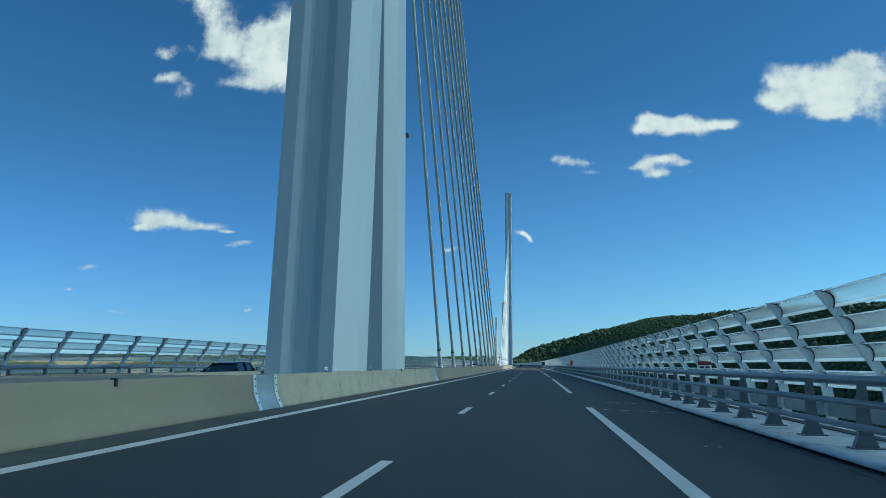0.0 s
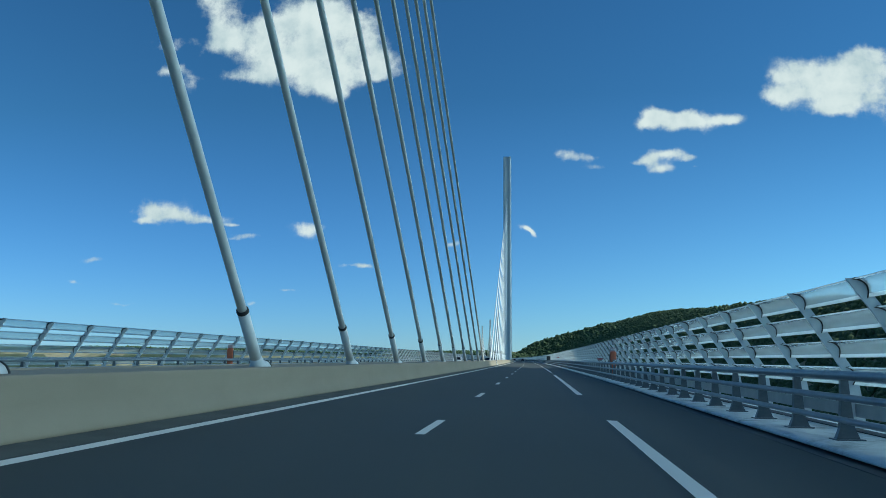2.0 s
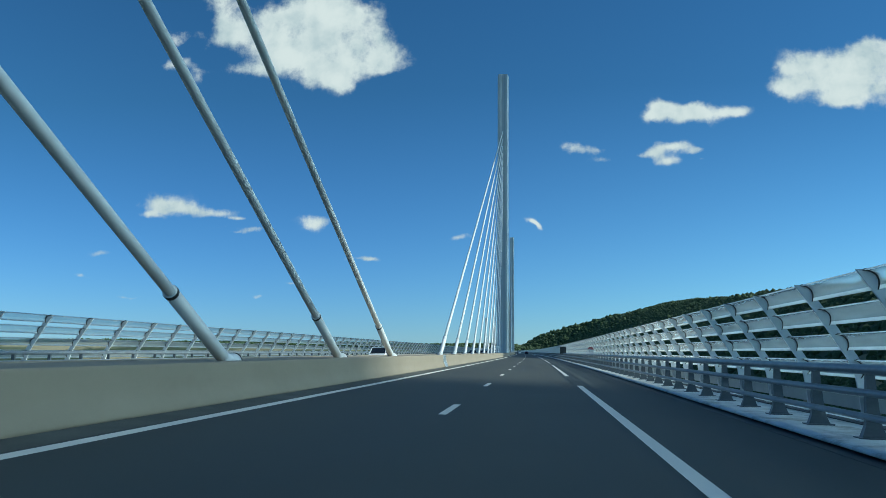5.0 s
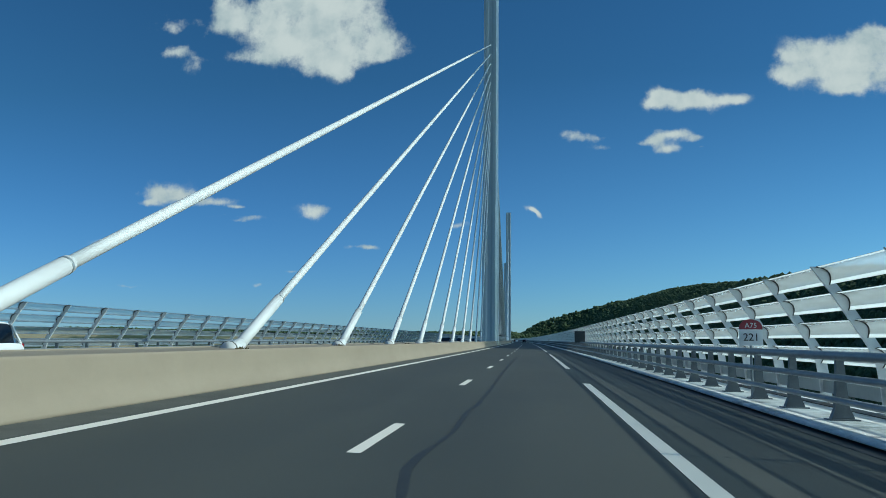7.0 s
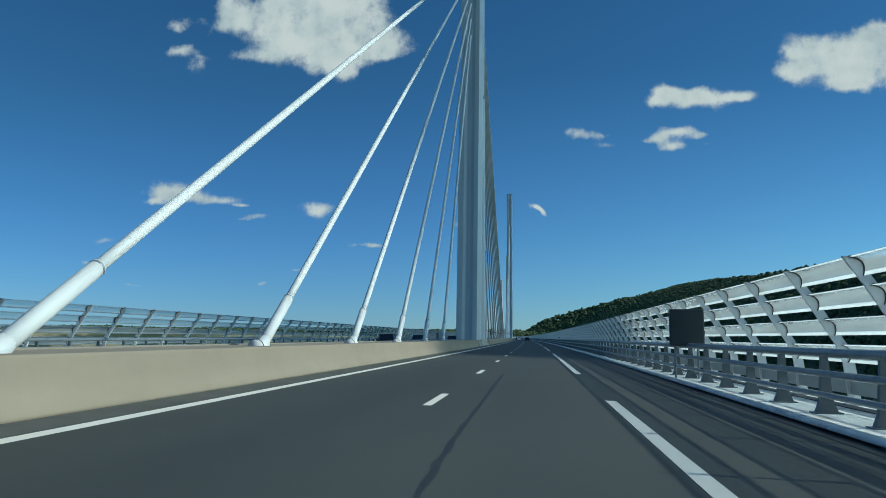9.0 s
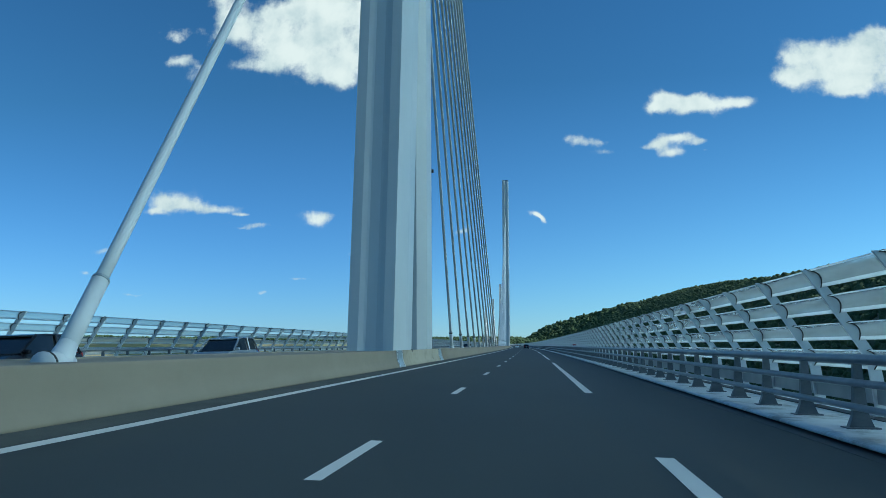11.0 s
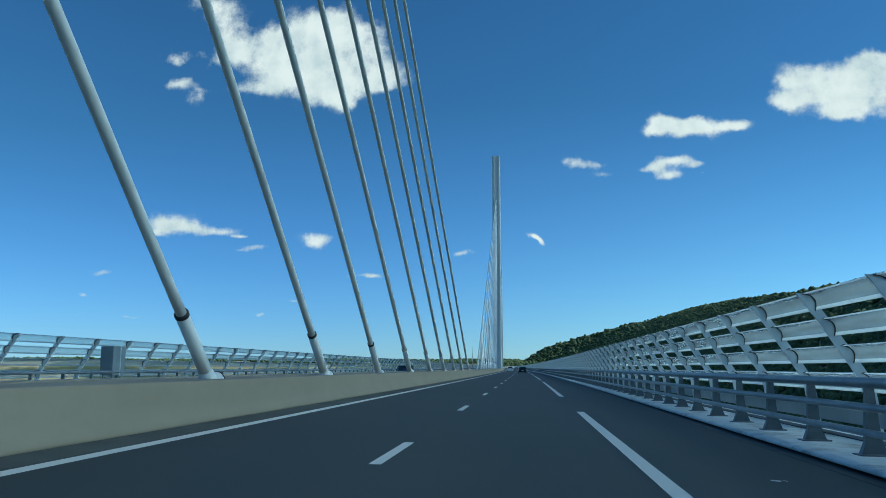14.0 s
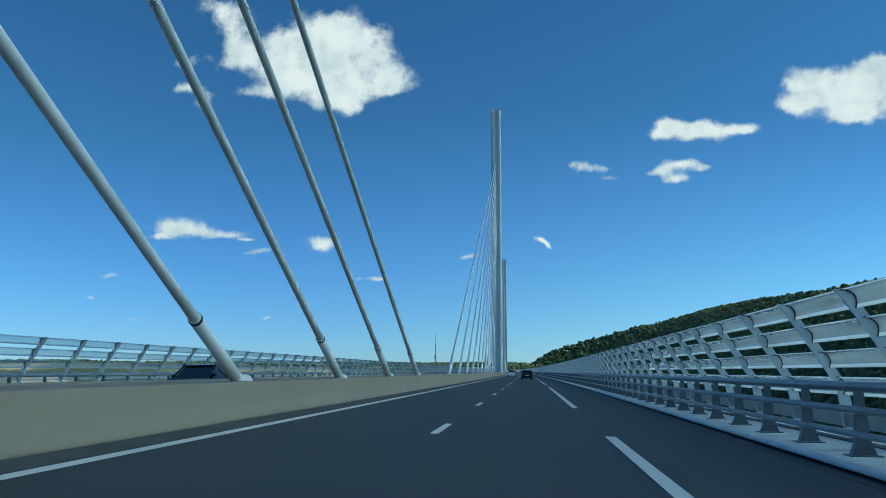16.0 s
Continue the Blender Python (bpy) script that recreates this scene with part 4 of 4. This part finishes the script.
def call_box(s, d, turn=4):
    """A tapered plastic pillar with a pale head and a telephone badge."""
    thing = base("call_box", here(s, d, RZ, turn), "orange plastic emergency call box with a telephone badge", "call box", "call boxes")
    orange = plain("orange_plastic", (0.5, 0.12, 0.055), (0.58, 0.155, 0.07), 0.42, 0, 2, 20, 0.02)
    bm = bmesh.new()
    rings = []
    for z, w, h in ((0.0, 0.15, 0.12), (0.75, 0.17, 0.14), (0.98, 0.2, 0.16), (1.3, 0.215, 0.17), (1.72, 0.21, 0.16), (1.84, 0.195, 0.145), (1.88, 0.16, 0.12)):
        rings.append([bm.verts.new((w * math.copysign(abs(math.cos(a)) ** 0.4, math.cos(a)), h * math.copysign(abs(math.sin(a)) ** 0.4, math.sin(a)), z)) for a in (2 * math.pi * (k + 0.5) / 20 for k in range(20))])
    for p, q in zip(rings, rings[1:]):
        for i in range(20):
            bm.faces.new((p[i], p[(i + 1) % 20], q[(i + 1) % 20], q[i]))
    bm.faces.new(rings[0][::-1]), bm.faces.new(rings[-1])
    part("body", bm, orange, thing, smooth=True)
    bm = bmesh.new()
    box(bm, -0.18, 0.18, -0.09, 0.09, 1.885, 2.13, bevel=0.03)
    head = part("head", bm, plain("pale_pink_plastic", (0.5, 0.36, 0.36), (0.58, 0.44, 0.43), 0.4, 0, 3, 20, 0), thing, "pale pinkish lettered head")
    for x0, x1 in ((-0.15, -0.06), (-0.04, 0.04), (0.06, 0.15)):
        bm = bmesh.new()
        box(bm, x0, x1, -0.096, -0.0905, 1.96, 2.06)
        part("bar", bm, M_SIGN, head)
    bm = bmesh.new()
    box(bm, -0.24, -0.215, -0.14, 0.1, 0.95, 1.72, bevel=0.01)
    part("side_flange", bm, M_BOARD, thing, "dark side flange")
    bm = bmesh.new()
    box(bm, -0.06, 0.2, -0.196, -0.165, 1.06, 1.32, bevel=0.004)
    badge = part("badge", bm, M_INK, thing, "square badge with a black telephone receiver")
    bm = bmesh.new()
    box(bm, -0.045, 0.185, -0.2, -0.1965, 1.075, 1.305)
    part("badge_face", bm, M_SIGN, badge)
    bm = bmesh.new()
    arc = [(0.01 + 0.13 * math.sin(a), 1.12 + 0.13 * math.cos(a)) for a in (math.radians(k) for k in range(0, 100, 15))]
    for (x0, z0), (x1, z1) in zip(arc, arc[1:]):
        tube(bm, (x0, -0.203, z0), (x1, -0.203, z1), 0.016, sides=6)
    for x, z in (arc[0], arc[-1]):
        box(bm, x - 0.028, x + 0.028, -0.208, -0.2005, z - 0.028, z + 0.028)
    part("receiver", bm, M_INK, badge)


call_box(84.9, 13.5)
call_box(83.3, -13.5, 184)


def board(s, d, w, z0, z1):
    thing = base("message_board", here(s, d, RZ), "dark square message board behind the safety rail", "board")
    bm = bmesh.new()
    box(bm, -w / 2, w / 2, -0.12, 0.12, z0 - RZ, z1 - RZ, bevel=0.03)
    part("case", bm, M_BOARD, thing)
    bm = bmesh.new()
    box(bm, -w / 2 + 0.06, w / 2 - 0.06, -0.13, -0.121, z0 - RZ + 0.06, z1 - RZ - 0.06)
    part("face", bm, M_BOARD, thing)
    for x in (-w / 3, w / 3):
        part("leg", tube(bmesh.new(), (x, 0.05, 0.0), (x, 0.05, z0 - RZ + 0.1), 0.04, sides=8), M_RAIL, thing)


board(261.5, 13.15, 1.1, 0.8, 2.0)


def cabinet(s, d, turn=180):
    thing = base("equipment_cabinet", here(s, d, Z0 + 0.1, turn), "slate grey steel equipment cabinet beside the wind screen", "cabinet")
    bm = bmesh.new()
    box(bm, -0.35, 0.35, -0.65, 0.65, 0.9, 2.4, bevel=0.02)
    part("body", bm, M_CABINET, thing)
    bm = bmesh.new()
    box(bm, -0.37, 0.37, -0.12, -0.06, 0.88, 2.42)
    part("band", bm, M_WHITE, thing, "pale upright band")
    for x in (-0.25, 0.25):
        for y in (-0.5, 0.5):
            part("leg", tube(bmesh.new(), (x, y, 0), (x, y, 0.95), 0.035, sides=8), M_RAIL, thing)


cabinet(421.5, -13.5)


def mast(s, d):
    thing = base("instrument_mast", here(s, d, 0.73), "thin grey instrument mast on the median", "mast")
    part("pole", tube(bmesh.new(), (0, 0, 0), (0, 0, 2.6), 0.045, 0.035, sides=8), M_RAIL, thing)
    part("tip", tube(bmesh.new(), (0, 0, 2.6), (0, 0, 3.6), 0.014, 0.01, sides=6), M_RAIL, thing)
    bm = bmesh.new()
    box(bm, -0.1, 0.1, -0.12, 0.12, 1.4, 1.75, bevel=0.02)
    part("instrument_box", bm, M_POST, thing)
    bm = bmesh.new()
    tube(bm, (0, -0.3, 2.45), (0, 0.3, 2.45), 0.015, sides=6)
    part("arm", bm, M_RAIL, thing)


mast(512.5, -0.2)


def pylon_bracket(s):
    thing = base("pylon_sensor", here(s + TILT * 13 + leg_half(13)[2] - 1.2, 1.2, 13.0), "small dark sensor bracket fixed to the pylon leg", "sensor", "pylon sensors")
    bm = bmesh.new()
    tube(bm, (-0.35, 0, 0), (0.35, 0, 0), 0.025, sides=6)
    part("arm", bm, M_DARK, thing)
    bm = bmesh.new()
    box(bm, 0.2, 0.36, -0.1, 0.1, -0.02, 0.2, bevel=0.02)
    part("head", bm, M_DARK, thing)
    bm = bmesh.new()
    tube(bm, (0.05, 0, 0), (0.05, 0, 0.35), 0.02, sides=6)
    part("rod", bm, M_DARK, thing)


for p in PYLONS[1:4]:
    pylon_bracket(p)


def weeds(s, d, seed):
    rng = random.Random(seed)
    bm = bmesh.new()
    for k in range(26):
        x, y = rng.uniform(-0.12, 0.12), rng.uniform(-0.35, 0.35)
        h, l = rng.uniform(0.02, 0.07), rng.uniform(-0.1, 0.1)
        w = rng.uniform(0.008, 0.02)
        vs = [bm.verts.new(p) for p in ((x - w, y, 0), (x + w, y, 0), (x + l * 0.5 + w * 0.6, y + l, h), (x + l * 0.5 - w * 0.6, y + l, h))]
        bm.faces.new(vs)
    ob = part("dry_weeds", bm, M_DRY)
    ob.matrix_world = here(s, d, 0.74)
    tagged(ob, "tuft of dry weeds on the median top", "weeds", "median weeds")


for k, i in enumerate((10, 9, 8, 7, 6, 5)):
    weeds(PYLONS[2] - GAP - PITCH * i - 1.0 - 0.5 * (k % 2), 1.2 - 0.5 * (k % 3), k)

# ---- cars ----


def ring_body(bm, stations):
    """Skins closed cross-sections (half outlines of (x, z)) set along y."""
    rings = []
    for y, half in stations:
        pts = half + [(-x, z) for x, z in half[::-1]]
        rings.append([bm.verts.new((x, y, z)) for x, z in pts])
    n = len(rings[0])
    for a, b in zip(rings, rings[1:]):
        for i in range(n):
            bm.faces.new((a[i], a[(i + 1) % n], b[(i + 1) % n], b[i]))
    bm.faces.new(rings[0][::-1]), bm.faces.new(rings[-1])
    return bm


def car(s, d, paint, label, tall=0.0, turn=0.0):
    """A hatchback that faces +y before its turn."""
    m = here(s, d, deck_z(d), turn) @ pose(0, 0, 0, 0, math.degrees(FALL) * (1 if d > 0 else -1) * (1 if turn == 0 else -1), 0)
    thing = base("car", m, label, "car", "cars on the bridge")
    belt, roof = 0.92 + tall * 0.5, 1.46 + tall
    low = 0.22
    def hull(y, w, top):
        return (y, [(w * 0.9, low), (w, low + 0.16), (w * 1.0, 0.6), (w * 0.985, top - 0.12), (w * 0.9, top)])
    bm = ring_body(bmesh.new(), [hull(-2.12, 0.72, 0.78), hull(-2.02, 0.84, belt), hull(-1.5, 0.89, belt + 0.02), hull(0.9, 0.89, belt), hull(1.5, 0.87, 0.9), hull(2.0, 0.8, 0.74), hull(2.15, 0.68, 0.62)])
    body = part("body", bm, paint, thing, smooth=False)
    def house(y, wb, wt, zt):
        return (y, [(wb, belt - 0.02), (wt, zt)])
    bm = ring_body(bmesh.new(), [house(-1.98, 0.74, 0.6, belt + 0.04), house(-1.62, 0.8, 0.64, roof - 0.06), house(0.1, 0.81, 0.65, roof - 0.04), house(1.1, 0.78, 0.66, belt + 0.02)])
    cabin = part("glasshouse", bm, M_GLASS, thing, "dark tinted windows")
    bm = ring_body(bmesh.new(), [(y, [(w, z - 0.05), (w * 0.92, z)]) for y, w, z in ((-1.72, 0.64, roof - 0.06), (-1.4, 0.67, roof), (-0.3, 0.68, roof + 0.01), (0.25, 0.66, roof - 0.04))])
    part("roof", bm, paint, thing)
    for sx in (-1, 1):
        for (y0, z0, x0), (y1, z1, x1) in ((((0.2, roof - 0.04, 0.665), (1.12, belt, 0.79))), ((-0.75, roof - 0.02, 0.67), (-0.7, belt, 0.82)), ((-1.62, roof - 0.05, 0.65), (-1.95, belt, 0.77))):
            part("pillar", tube(bmesh.new(), (sx * x0, y0, z0), (sx * x1, y1, z1), 0.045, sides=6), paint, cabin)
        bm = bmesh.new()
        box(bm, sx * 0.86 - 0.09, sx * 0.86 + 0.09, 0.78, 0.92, belt + 0.0, belt + 0.13, bevel=0.03)
        part("mirror", bm, paint, thing)
        bm = bmesh.new()
        box(bm, sx * 0.66 - 0.13, sx * 0.66 + 0.13, -2.1, -1.98, 0.78, 1.0, bevel=0.03)
        part("tail_light", bm, M_LAMPRED, thing, "red tail light")
        bm = bmesh.new()
        box(bm, sx * 0.6 - 0.16, sx * 0.6 + 0.16, 1.9, 2.08, 0.6, 0.74, bevel=0.03)
        part("headlight", bm, M_LAMPCLEAR, thing, "clear headlight")
        for y in (-1.32, 1.32):
            wheel = part("wheel", tube(bmesh.new(), (sx * 0.68, y, 0.32), (sx * 0.9, y, 0.32), 0.32, sides=20), M_DARK, thing)
            part("rim", tube(bmesh.new(), (sx * 0.89, y, 0.32), (sx * 0.912, y, 0.32), 0.21, 0.19, sides=16), M_RIM, wheel)
    bm = bmesh.new()
    box(bm, -0.26, 0.26, -2.145, -2.11, 0.62, 0.73)
    part("number_plate", bm, M_SIGN, thing)
    bm = bmesh.new()
    box(bm, -0.8, 0.8, -2.16, -2.0, 0.3, 0.5, bevel=0.05)
    part("bumper", bm, M_DARK if tall > 0.1 else paint, thing)


car(567, 7.95, M_CARDARK, "dark hatchback driving ahead in the lane")
car(628, 4.7, M_CARWHITE, "white hatchback in the overtaking lane", 0.05)
car(742, 4.6, M_CARDARK, "dark car far ahead on the bridge", 0.1)
car(830, 8.0, M_CARSILVER, "silver car far ahead on the bridge")
car(194.5, -7.2, M_CARWHITE, "white sport utility car on the opposite carriageway", 0.15, 180)
car(315, -6.6, M_CARDARK, "dark car on the opposite carriageway", 0.08, 180)
car(327, -5.0, M_CARSILVER, "silver estate car on the opposite carriageway", 0.05, 180)
car(379.5, -6.2, M_CARBLUE, "dark blue car on the opposite carriageway", 0.05, 180)
car(9.6, -8.0, M_CARDARK, "dark low car on the opposite carriageway", -0.14, 180)
car(473, -5.5, M_CARDARK, "dark car on the opposite carriageway", 0.0, 180)
